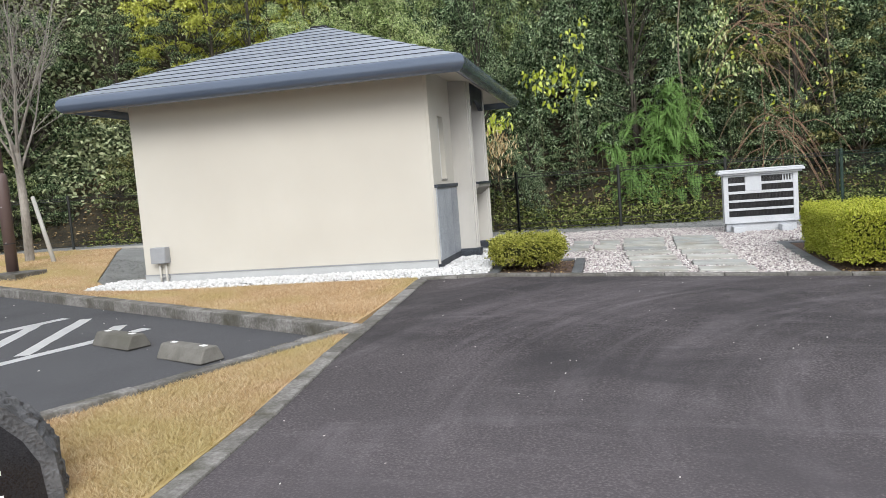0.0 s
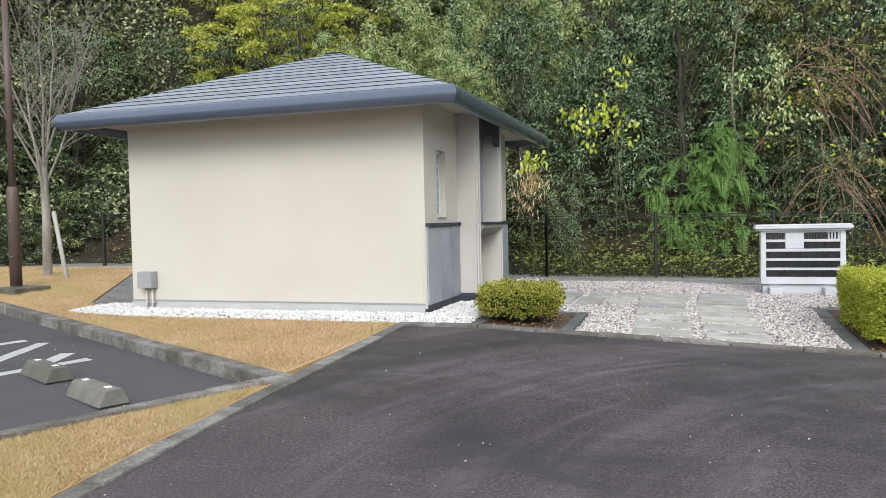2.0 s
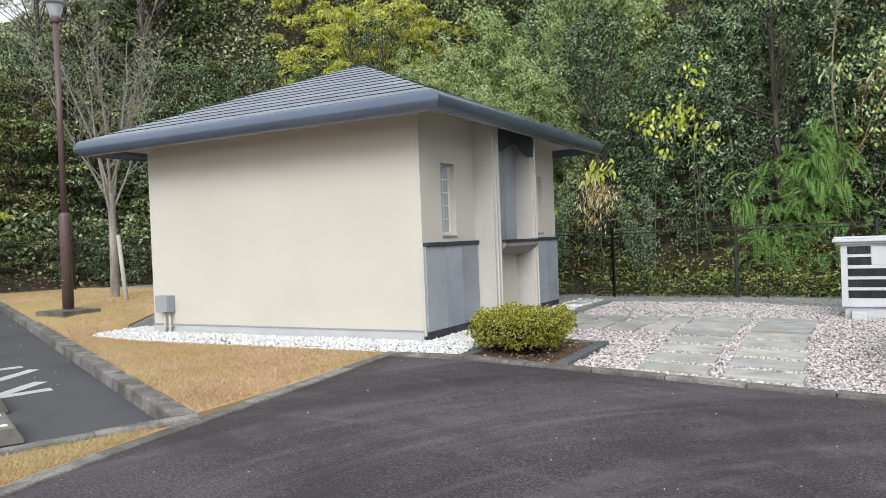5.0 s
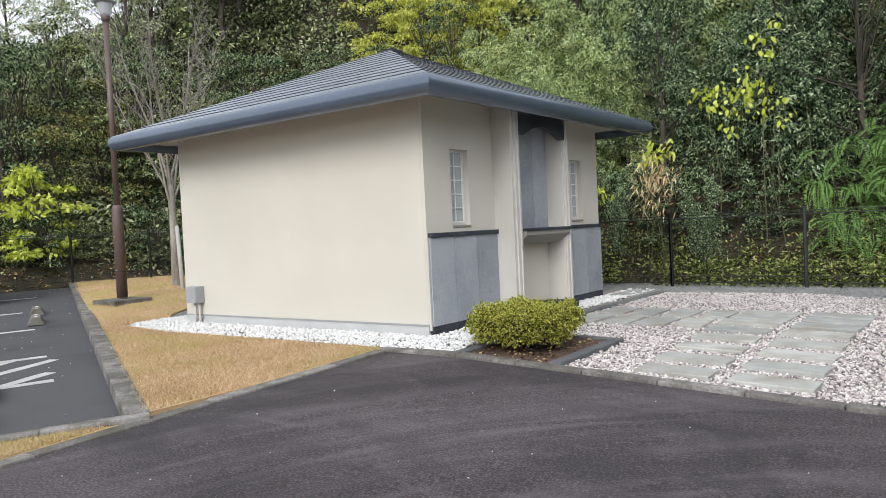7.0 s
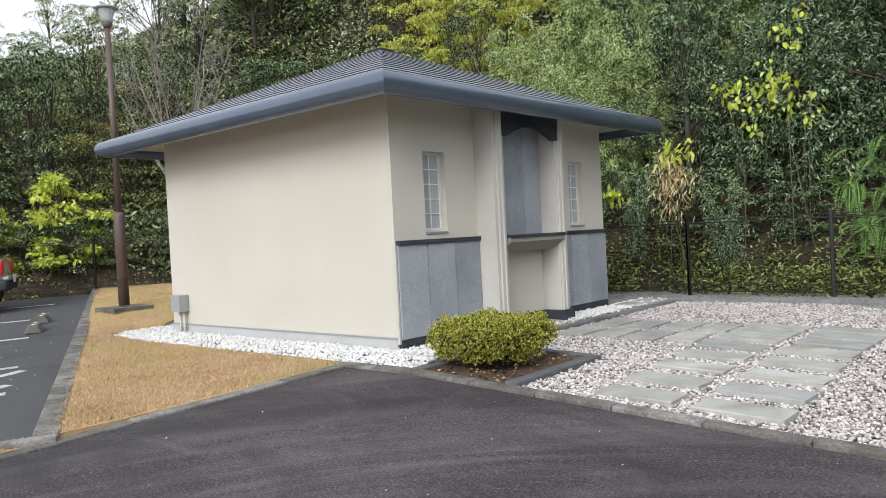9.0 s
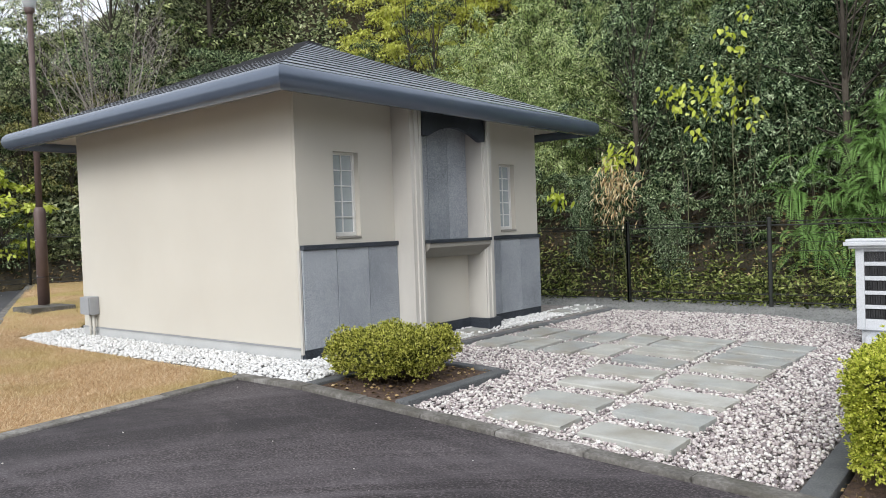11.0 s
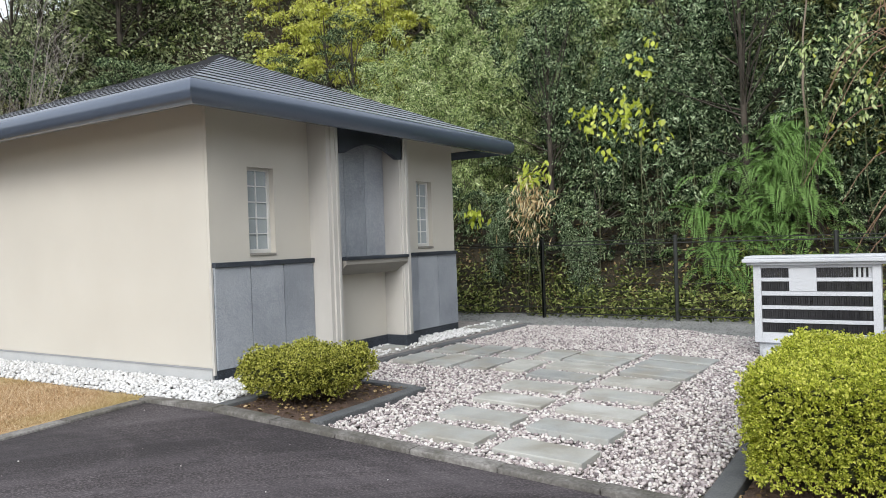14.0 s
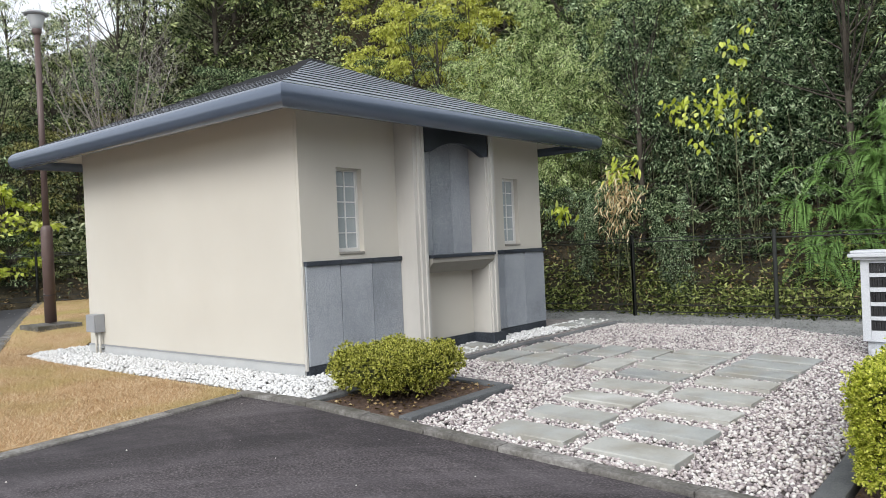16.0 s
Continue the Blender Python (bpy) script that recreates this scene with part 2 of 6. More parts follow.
M_bark = surface("grey_bark", [(0.3, (0.15, 0.135, 0.115)), (0.5, (0.27, 0.245, 0.215)), (0.7, (0.40, 0.37, 0.33))], scale=5, fine=40, rough=0.9, bump=0.7, bump_dist=0.01, stretch=(1, 1, 0.3))
M_darkbark = surface("brown_bark", [(0.3, (0.03, 0.025, 0.02)), (0.7, (0.095, 0.08, 0.062))], scale=5, fine=40, rough=0.9, bump=0.7, bump_dist=0.01, stretch=(1, 1, 0.3))
M_cane = surface("bamboo_cane", [(0.3, (0.06, 0.07, 0.03)), (0.7, (0.15, 0.155, 0.075))], scale=3, fine=30, rough=0.5, bump=0.1, spread=0.4)
M_stake = surface("bleached_wood_stake", [(0.3, (0.34, 0.33, 0.30)), (0.7, (0.48, 0.46, 0.42))], scale=6, fine=50, rough=0.85, bump=0.3, stretch=(1, 1, 0.2))
M_blackstone = surface("polished_black_stone", [(0.36, (0.008, 0.008, 0.01)), (0.66, (0.03, 0.03, 0.033))], scale=4, fine=150, fine_amount=0.6, rough=0.15, bump=0.02)
M_roughstone = surface("hewn_black_stone", [(0.3, (0.03, 0.03, 0.032)), (0.7, (0.16, 0.16, 0.165))], scale=8, fine=60, rough=0.85, bump=0.9, bump_dist=0.02)
M_stop = surface("mossy_concrete", [(0.3, (0.10, 0.094, 0.083)), (0.5, (0.155, 0.147, 0.13)), (0.7, (0.23, 0.22, 0.195))], scale=7, fine=80, rough=0.95, bump=0.4, spread=0.3, stain=(0.11, 0.105, 0.085), stain_scale=3)
M_carpaint = surface("beige_car_paint", [(0.3, (0.42, 0.385, 0.33)), (0.7, (0.46, 0.425, 0.365))], scale=2, fine=40, rough=0.22, bump=0.0, metal=0.3)
M_carwhite = surface("white_car_roof", [(0.3, (0.74, 0.75, 0.76)), (0.7, (0.8, 0.81, 0.82))], scale=2, fine=40, rough=0.2, bump=0)
M_carblack = surface("black_car_plastic", [(0.3, (0.018, 0.019, 0.022)), (0.7, (0.035, 0.036, 0.04))], scale=6, fine=120, rough=0.6, bump=0.05)
M_rubber = surface("tyre_rubber", [(0.3, (0.014, 0.014, 0.015)), (0.7, (0.03, 0.03, 0.031))], scale=6, fine=120, rough=0.85, bump=0.2)
M_rim = surface("alloy_rim", [(0.3, (0.22, 0.22, 0.225)), (0.7, (0.34, 0.34, 0.345))], scale=6, fine=60, rough=0.35, bump=0, metal=0.7)
M_carglass = surface("tinted_car_glass", [(0.3, (0.012, 0.014, 0.016)), (0.7, (0.02, 0.022, 0.025))], scale=2, fine=30, rough=0.06, bump=0)
M_tail = surface("red_lamp_lens", [(0.3, (0.42, 0.02, 0.02)), (0.7, (0.55, 0.04, 0.035))], scale=8, fine=60, rough=0.15, bump=0)
M_chrome = surface("silver_bumper", [(0.3, (0.42, 0.42, 0.42)), (0.7, (0.55, 0.55, 0.55))], scale=4, fine=60, rough=0.4, bump=0, metal=0.6)
M_lampglass = surface("milky_lamp_glass", [(0.3, (0.74, 0.76, 0.77)), (0.7, (0.84, 0.86, 0.87))], scale=6, fine=60, rough=0.12, bump=0, translucent=0.55)
L_azalea = leafy("azalea_leaves", (0.06, 0.075, 0.01), (0.50, 0.51, 0.09), (0.80, 0.78, 0.25), 0.3, shy=0.24)
L_hedge = leafy("hedge_leaves", (0.10, 0.15, 0.012), (0.64, 0.68, 0.10), (0.88, 0.86, 0.24), 0.4, shy=0.16)
L_dark = leafy("evergreen_leaves", (0.008, 0.024, 0.010), (0.145, 0.215, 0.10), (0.50, 0.60, 0.34), 0.18)
L_mid = leafy("broad_leaves", (0.02, 0.036, 0.012), (0.23, 0.29, 0.11), (0.56, 0.61, 0.30), 0.22)
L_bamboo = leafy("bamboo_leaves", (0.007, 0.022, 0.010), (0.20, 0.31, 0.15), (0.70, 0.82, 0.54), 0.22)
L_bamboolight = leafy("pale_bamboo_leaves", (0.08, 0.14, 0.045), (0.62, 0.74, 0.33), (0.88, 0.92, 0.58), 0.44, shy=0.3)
L_yellow = leafy("yellow_leaves", (0.34, 0.36, 0.06), (0.74, 0.77, 0.18), (0.88, 0.88, 0.34), 0.45, shy=0.22)
L_lime = leafy("lime_vine_leaves", (0.30, 0.36, 0.03), (0.66, 0.74, 0.13), (0.86, 0.90, 0.30), 0.42, shy=0.2)
L_olive = leafy("turning_leaves", (0.07, 0.075, 0.02), (0.33, 0.33, 0.12), (0.60, 0.57, 0.26), 0.36)
L_fern = leafy("fern_fronds", (0.03, 0.075, 0.02), (0.24, 0.41, 0.12), (0.50, 0.68, 0.27), 0.34, shy=0.26)
L_dead = leafy("withered_leaves", (0.34, 0.23, 0.11), (0.78, 0.62, 0.36), (0.90, 0.82, 0.58), 0.38, shy=0.26)
# far foliage is paler than near: distance haze mixed into its colour
L_far = leafy("hazed_far_leaves", (0.05, 0.075, 0.036), (0.44, 0.50, 0.28), (0.72, 0.76, 0.48), 0.3, shy=0.28)
L_litter = leafy("leaf_litter", (0.10, 0.065, 0.03), (0.36, 0.25, 0.12), (0.60, 0.46, 0.25), 0.1)
L_weed = leafy("weed_leaves", (0.03, 0.045, 0.010), (0.27, 0.33, 0.09), (0.56, 0.60, 0.22), 0.3, shy=0.3)
# dark core colour stands in for the shade between the leaves
L_core = surface("painted_inner_shade", [(0.35, (0.016, 0.02, 0.006)), (0.6, (0.07, 0.08, 0.018)), (0.75, (0.17, 0.18, 0.04))], scale=25, fine=90, rough=0.9, bump=1.0, bump_dist=0.03)
M_bramble = surface("dry_bramble_bark", [(0.3, (0.16, 0.095, 0.06)), (0.7, (0.34, 0.22, 0.145))], scale=5, fine=40, rough=0.9, bump=0.3)
M_stem = surface("brown_stem_bark", [(0.3, (0.15, 0.115, 0.085)), (0.7, (0.30, 0.25, 0.19))], scale=5, fine=40, rough=0.9, bump=0.5, stretch=(1, 1, 0.3))

# ---- mesh helpers ----
PLACE = {}


def thing(name, label, category, at=(0, 0, 0), group="", kind="", turn=0.0):
    ob = new(name)
    ob.empty_display_size = 0.1
    m = pose(*at, 0, 0, turn)
    ob.matrix_world = m
    PLACE[ob] = m
    return tagged(ob, label, category, group, kind)


def link(name, bm, material, smooth=False):
    me = bpy.data.meshes.new(name)
    bm.normal_update()
    bm.to_mesh(me)
    bm.free()
    me.materials.append(material)
    if smooth:
        me.shade_smooth()
    return new(name, me)


def part(name, bm, material, parent, label="", smooth=False):
    """One mesh, given in the world's metres, as a part of a thing or of a part."""
    m = PLACE[parent]
    bm.transform(m.inverted())
    ob = link(name, bm, material, smooth)
    ob.parent = parent
    PLACE[ob] = m
    return tagged(ob, label)


def part_data(name, me, parent, m, label=""):
    """A part that shares the mesh data of its like; m is its pose in the thing."""
    ob = new(name, me)
    ob.parent = parent
    ob.matrix_basis = m
    return tagged(ob, label)


def box(x0, x1, y0, y1, z0, z1, bevel=0.0, bm=None, m=None):
    own = bmesh.new()
    bmesh.ops.create_cube(own, size=1)
    own.transform(Matrix.Translation(((x0 + x1) / 2, (y0 + y1) / 2, (z0 + z1) / 2)) @ Matrix.Diagonal((x1 - x0, y1 - y0, z1 - z0, 1)))
    if bevel:
        bmesh.ops.bevel(own, geom=own.edges[:], offset=bevel, segments=2, profile=0.6, affect="EDGES")
    if m is not None:
        own.transform(m)
    return merged(own, bm)


def merged(own, bm):
    if bm is None:
        return own
    me = bpy.data.meshes.new("tmp")
    own.to_mesh(me)
    bm.from_mesh(me)
    bpy.data.meshes.remove(me)
    own.free()
    return bm


def rod(p0, p1, r0, r1=None, sides=10, bm=None, caps=True):
    """A tapered round bar from p0 to p1."""
    own = bm if bm is not None else bmesh.new()
    r1 = r0 if r1 is None else r1
    p0, p1 = Vector(p0), Vector(p1)
    q = (p1 - p0).to_track_quat("Z", "Y")
    rings = []
    for p, r in ((p0, r0), (p1, r1)):
        rings.append([own.verts.new(p + q @ Vector((r * math.cos(a), r * math.sin(a), 0))) for a in [2 * math.pi * i / sides for i in range(sides)]])
    for i in range(sides):
        j = (i + 1) % sides
        own.faces.new((rings[0][i], rings[0][j], rings[1][j], rings[1][i]))
    if caps:
        own.faces.new(rings[0][::-1])
        own.faces.new(rings[1])
    return own


def tube(pts, radii, sides=5, bm=None):
    """A bent round bar through the points, in one piece."""
    own = bm if bm is not None else bmesh.new()
    rings = []
    for i, (p, r) in enumerate(zip(pts, radii)):
        q = (Vector(pts[min(i + 1, len(pts) - 1)]) - Vector(pts[max(i - 1, 0)])).to_track_quat("Z", "Y")
        rings.append([own.verts.new(Vector(p) + q @ Vector((r * math.cos(2 * math.pi * k / sides), r * math.sin(2 * math.pi * k / sides), 0))) for k in range(sides)])
    for a, b in zip(rings, rings[1:]):
        for k in range(sides):
            own.faces.new((a[k], a[(k + 1) % sides], b[(k + 1) % sides], b[k]))
    return own


def lathe(profile, centre, sides=20, bm=None):
    own = bm if bm is not None else bmesh.new()
    rings = []
    for r, z in profile:
        rings.append([own.verts.new((centre[0] + r * math.cos(2 * math.pi * i / sides), centre[1] + r * math.sin(2 * math.pi * i / sides), centre[2] + z)) for i in range(sides)])
    for a, b in zip(rings, rings[1:]):
        for i in range(sides):
            j = (i + 1) % sides
            own.faces.new((a[i], a[j], b[j], b[i]))
    own.faces.new(rings[0][::-1])
    own.faces.new(rings[-1])
    return own


def level(x, y):
    """The height of the paved ground."""
    if x > -1.2:
        b = -0.1 - (0.04 - 0.035 * max(0.0, min(1.0, (y - 9.6) / 3.4))) * min(x + 1.2, 12)
    elif x > -7:
        b = -0.1
    else:
        b = -0.1 + 0.11 * min(-7 - x, 2.3)
    return b + 0.025 * (max(min(y, 9.3), -12) - 9.3)


def kerb_level(x, y):
    """The height of the kerb tops round the parking lot."""
    return -0.12 - 0.011 * (x + 2.13) + 0.025 * (y - 6.8)


def lawn_level(x, y):
    """The lawn meets the parking lot's kerb and falls away from it."""
    away = (x + 2.13) * 0.432 + (y - 6.8) * 0.902
    w = max(0.0, min(1.0, 1 - away / 0.8)) if away > 0 else 0.0
    return level(x, y) + w * (kerb_level(x, y) - 0.02 - level(x, y))


def slab(outline, top, thick, height=None, grid=0.0):
    """A sheet with a thickness over an outline, lying top above the paved ground."""
    bm = bmesh.new()
    bm.faces.new([bm.verts.new((x, y, 0)) for x, y in outline])
    cuts = [((-1.2, 0, 0), (1, 0, 0)), ((-7, 0, 0), (1, 0, 0)), ((-9.3, 0, 0), (1, 0, 0)), ((0, 9.3, 0), (0, 1, 0)), ((0, -12, 0), (0, 1, 0)), ((0, 9.6, 0), (0, 1, 0)), ((0, 11.3, 0), (0, 1, 0)), ((0, 13.0, 0), (0, 1, 0)), ((2.4, 0, 0), (1, 0, 0)), ((5, 0, 0), (1, 0, 0))]
    height = height or level
    if grid:
        xs, ys = [p[0] for p in outline], [p[1] for p in outline]
        cuts += [((x, 0, 0), (1, 0, 0)) for x in np.arange(min(xs), max(xs), grid)] + [((0, y, 0), (0, 1, 0)) for y in np.arange(min(ys), max(ys), grid)]
    for co, no in cuts:
        bmesh.ops.bisect_plane(bm, geom=bm.verts[:] + bm.edges[:] + bm.faces[:], plane_co=co, plane_no=no)
    bmesh.ops.recalc_face_normals(bm, faces=bm.faces[:])
    for f in bm.faces:
        if f.normal.z < 0:
            f.normal_flip()
    r = bmesh.ops.extrude_face_region(bm, geom=bm.faces[:])
    up = [v for v in r["geom"] if isinstance(v, bmesh.types.BMVert)]
    ups = set(up)
    for v in bm.verts:
        z = height(v.co.x, v.co.y) + top
        v.co.z = z if v in ups else z - thick
    bmesh.ops.recalc_face_normals(bm, faces=bm.faces[:])
    bmesh.ops.triangulate(bm, faces=bm.faces[:])
    return bm


def setting(name, bm, material, label, category, smooth=False):
    return tagged(link(name, bm, material, smooth), label, category, kind="structure")


def inside(px, py, poly):
    hit = np.zeros(len(px), bool)
    for (x0, y0), (x1, y1) in zip(poly, poly[1:] + poly[:1]):
        c = ((y0 > py) != (y1 > py)) & (px < (x1 - x0) * (py - y0) / ((y1 - y0) or 1e-9) + x0)
        hit ^= c
    return hit


def mesh_from(name, verts, faces, material, smooth=False):
    """A mesh from numpy arrays: verts n x 3, faces m x k."""
    me = bpy.data.meshes.new(name)
    k = faces.shape[1]
    me.vertices.add(len(verts))
    me.vertices.foreach_set("co", np.ascontiguousarray(verts, np.float32).ravel())
    me.loops.add(faces.size)
    me.loops.foreach_set("vertex_index", np.ascontiguousarray(faces, np.int32).ravel())
    me.polygons.add(len(faces))
    me.polygons.foreach_set("loop_start", np.arange(0, faces.size, k, dtype=np.int32))
    me.polygons.foreach_set("loop_total", np.full(len(faces), k, np.int32))
    me.update(calc_edges=True)
    me.materials.append(material)
    if smooth:
        me.shade_smooth()
    return me


def unit(v):
    return v / np.maximum(np.linalg.norm(v, axis=1, keepdims=True), 1e-9)


def leaves(name, at, along, length, width, material, fold=0.25, wide=0.45, rng=None, rounded=False):
    """One folded leaf at each place, growing along its direction; rounded leaves have six corners."""
    n = len(at)
    along = unit(along)
    side = unit(np.cross(along, rng.normal(size=(n, 3)) * 0.7 + np.array([0, 0, 1.0])))
    nor = np.cross(side, along)
    length, width = np.broadcast_to(length, n)[:, None], np.broadcast_to(width, n)[:, None]
    if rounded:
        v = np.empty((n, 6, 3))
        tip = at + along * length - nor * length * 0.15
        for k, (f, w) in enumerate(((0.0, 0.0), (0.25, 0.46), (0.62, 0.42), (1.0, 0.0), (0.62, -0.42), (0.25, -0.46))):
            v[:, k] = at + (tip - at) * f + side * width * w + nor * width * fold * abs(w)
        return mesh_from(name, v.reshape(-1, 3), np.arange(6 * n).reshape(n, 6), material)
    mid = at + along * length * wide
    v = np.empty((n, 4, 3))
    v[:, 0] = at
    v[:, 1] = mid + side * width * 0.5 + nor * width * fold
    v[:, 2] = at + along * length - nor * length * 0.12
    v[:, 3] = mid - side * width * 0.5 + nor * width * fold
    f = np.arange(4 * n).reshape(n, 4)
    return mesh_from(name, v.reshape(-1, 3), f, material)


# ---- ground ----
ROAD = [(-1.58, -12), (-1.74, 3.6), (-1.78, 4.7), (-1.88, 6.05), (-2.0, 9.34), (2.45, 9.2), (60, 7.2), (60, -12)]
LOT = [(-2.16, 6.78), (-15.7, 13.3), (-19.4, 5.5), (-4.75, 1.9), (-3.33, 4.55)]
LOT_U = Vector((-0.902, 0.432, 0))
LOT_V = Vector((-0.42, -0.907, 0))


def hill(x, y):
    """The height of the wooded slope and of the earth under the paving."""
    x, y = np.asarray(x, float), np.asarray(y, float)
    flat = -0.5 + np.clip(-7 - x, 0, 2.3) * 0.11 - 0.04 * np.clip(x + 1.2, 0, 12) + 0.025 * (np.clip(y, -12, 9.3) - 9.3)
    back = np.clip(y - 16.45, 0, 24) * 0.6 * np.clip((x + 34) / 22, 0.25, 1)
    left = np.clip(-(x + 12.6) * 0.893 + (y - 16.4) * 0.45, 0, 14) * 0.3
    right = np.clip((x - 6.0) + (y - 13) * 0.4, 0, 14) * 0.5
    far, az = np.hypot(x - 2.9, y - 4.5), np.degrees(np.arctan2(2.9 - x, y - 4.5))
    crest = 14.6 + np.clip(74 - az, 0, 16) * 0.42 + np.clip(58 - az, 0, 20)
    ridge = np.clip((far - 22) / 7, 0, 1) * np.minimum(far, 60) * np.tan(np.radians(crest * 0.7)) * np.clip((-11 - x) / 4, 0, 1) * np.clip((y + 4) / 8, 0, 1)
    rise = np.maximum(np.maximum(back, left), np.maximum(right, ridge))
    bumps = 0.25 * np.sin(x * 1.3 + y * 0.7) + 0.2 * np.sin(x * 0.6 - y * 1.1)
    return flat + rise + np.clip(rise * 2, 0, 1) * (0.35 + 0.6 * bumps)


def build_ground():
    xs = np.concatenate([[-400, -200, -100, -60], np.arange(-40, 30.1, 0.5), [45, 80, 150, 400]])
    ys = np.concatenate([[-400, -150, -60, -30], np.arange(-14, 46.1, 0.5), [60, 100, 200, 400]])
    gx, gy = np.meshgrid(xs, ys, indexing="ij")
    v = np.stack([gx, gy, hill(gx, gy)], -1).reshape(-1, 3)
    i, j = np.meshgrid(np.arange(len(xs) - 1), np.arange(len(ys) - 1), indexing="ij")
    k = (i * len(ys) + j).ravel()
    f = np.stack([k, k + len(ys), k + len(ys) + 1, k + 1], 1)
    ob = new("ground", mesh_from("ground", v, f, M_soil, True))
    tagged(ob, "dark earth slope littered with brown leaves", "ground", kind="structure")


build_ground()
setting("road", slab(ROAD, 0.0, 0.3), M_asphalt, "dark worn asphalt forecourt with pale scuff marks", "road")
setting("parking_lot", slab(LOT, -0.11, 0.25, kerb_level), M_lot, "dark smooth asphalt of the parking lot", "parking lot")
LAWN_STRIP = [(-1.72, -12), (-1.87, 3.6), (-1.91, 4.7), (-2.0, 6.05), (-2.04, 6.78), (-2.13, 6.78), (-3.27, 4.5), (-4.8, 1.6), (-4.8, -12)]
LAWN_FAR = [(-6.85, 9.18), (-6.85, 10.2), (-7.3, 10.55), (-10.0, 15.0), (-16.2, 15.0), (-15.9, 13.45)]
setting("lawn", slab(LAWN_STRIP, 0.012, 0.35), M_turf, "narrow strip of short dry straw-coloured lawn", "lawn")
setting("lawn", slab([(-2.08, 6.83), (-2.12, 9.36), (-2.16, 9.43), (-6.85, 9.43), (-6.85, 9.10)], 0.012, 0.35, lawn_level, 0.4), M_turf, "short dry straw-coloured lawn with a few green patches", "lawn")
setting("lawn", slab(LAWN_FAR, 0.011, 0.35, lawn_level, 0.5), M_turf, "dry lawn rising around the lamp post", "lawn")
GREY = [(-6.85, 10.2), (-6.85, 15.0), (-2.6, 15.12), (-1.05, 15.12), (0.6, 15.25), (1.2, 14.85), (2.6, 14.4), (9, 13.2), (9, 16.6), (-16.2, 16.6), (-16.2, 15.0), (-10.0, 15.0), (-7.3, 10.55)]
setting("gravel_path", slab(GREY, -0.01, 0.3), M_greygravel, "fine grey crushed gravel path along the fence", "gravel path")
COURT = [(-1.46, 10.72), (-1.2, 10.72), (-1.2, 9.42), (2.42, 9.3), (2.42, 12.0), (9, 12.0), (9, 13.2), (2.6, 14.4), (1.2, 14.85), (0.6, 15.25), (-1.46, 15.12)]
setting("pebble_court_bed", slab(COURT, -0.035, 0.3), M_under, "grey bedding under the court's pebbles", "gravel bed")
APRON = [(-6.8, 9.46), (-1.3, 9.46), (-1.3, 10.7), (-1.54, 10.7), (-1.54, 15.05), (-6.8, 15.05)]
setting("white_gravel_bed", slab([(-6.8, 9.62), (-1.3, 9.62), (-1.3, 10.7), (-1.54, 10.7), (-1.54, 15.05), (-6.8, 15.05)], 0.025, 0.3), M_under, "bedding under the heaped white pebbles", "gravel bed")
setting("white_gravel_bed", slab(APRON, -0.02, 0.3), M_under, "bedding under the white pebbles", "gravel bed")
HEDGE_BED = [(2.45, 9.3), (9, 9.1), (9, 12.0), (2.45, 12.0)]
setting("hedge_bed", slab(HEDGE_BED, -0.02, 0.3), M_bed, "brown soil under the clipped hedge", "soil")
setting("shrub_bed", slab([(-1.22, 9.46), (-0.38, 9.45), (-0.38, 10.7), (-1.22, 10.7)], 0.0, 0.2), M_bed, "brown soil with fallen leaves under the shrub", "soil")


def kerb_run(name, label, pts, width, rise, piece=0.6, material=None, gap=0.006, sink=0.22, height=None):
    """A run of kerb stones, each a part, along a line on the paved ground."""
    height = height or level
    run = thing(name, label, "kerb", (pts[0][0], pts[0][1], level(*pts[0])), kind="structure")
    rng = random.Random(len(pts) + int(abs(pts[0][0]) * 10))
    for (x0, y0), (x1, y1) in zip(pts, pts[1:]):
        d = Vector((x1 - x0, y1 - y0, 0))
        n = max(1, round(d.length / piece))
        for i in range(n):
            a, b = Vector((x0, y0, 0)) + d * (i / n), Vector((x0, y0, 0)) + d * ((i + 1) / n)
            a.z, b.z = height(a.x, a.y) + rise, height(b.x, b.y) + rise
            bm = box(gap / 2, (b - a).length - gap / 2, -width / 2, width / 2, -sink, rng.uniform(-0.004, 0.004), 0.012)
            bm.transform(Matrix.Translation(a) @ (b - a).to_track_quat("X", "Z").to_matrix().to_4x4())
            part("kerb_stone", bm, material or M_kerb, run)
    return run


kerb_run("road_kerb", "flush weathered concrete kerb between road and lawn", [(-1.70, -6), (-1.80, 3.6), (-1.84, 4.7), (-1.94, 6.05), (-2.06, 9.3)], 0.13, 0.015)
kerb_run("court_kerb", "weathered concrete kerb stones edging the pebble court", [(-2.1, 9.37), (-1.2, 9.36), (2.45, 9.25), (9, 9.0)], 0.12, 0.03)
kerb_run("lawn_edging", "thin concrete edging between lawn and white pebbles", [(-2.14, 9.43), (-6.83, 9.43)], 0.05, 0.01, 0.6)
kerb_run("lot_kerb", "raised concrete kerb around the parking lot", [(-2.1, 6.83), (-15.8, 13.42)], 0.16, 0.0, 0.6, height=kerb_level)
kerb_run("lot_side_kerb", "low concrete kerb between parking lot and lawn strip", [(-1.99, 6.86), (-3.25, 4.52), (-4.72, 1.75)], 0.12, 0.0, 0.6, height=kerb_level)
kerb_run("lot_end_kerb", "pale kerb at the far end of the parking lot", [(-15.8, 13.4), (-18.0, 8.7)], 0.14, 0.03, 0.6, height=kerb_level)
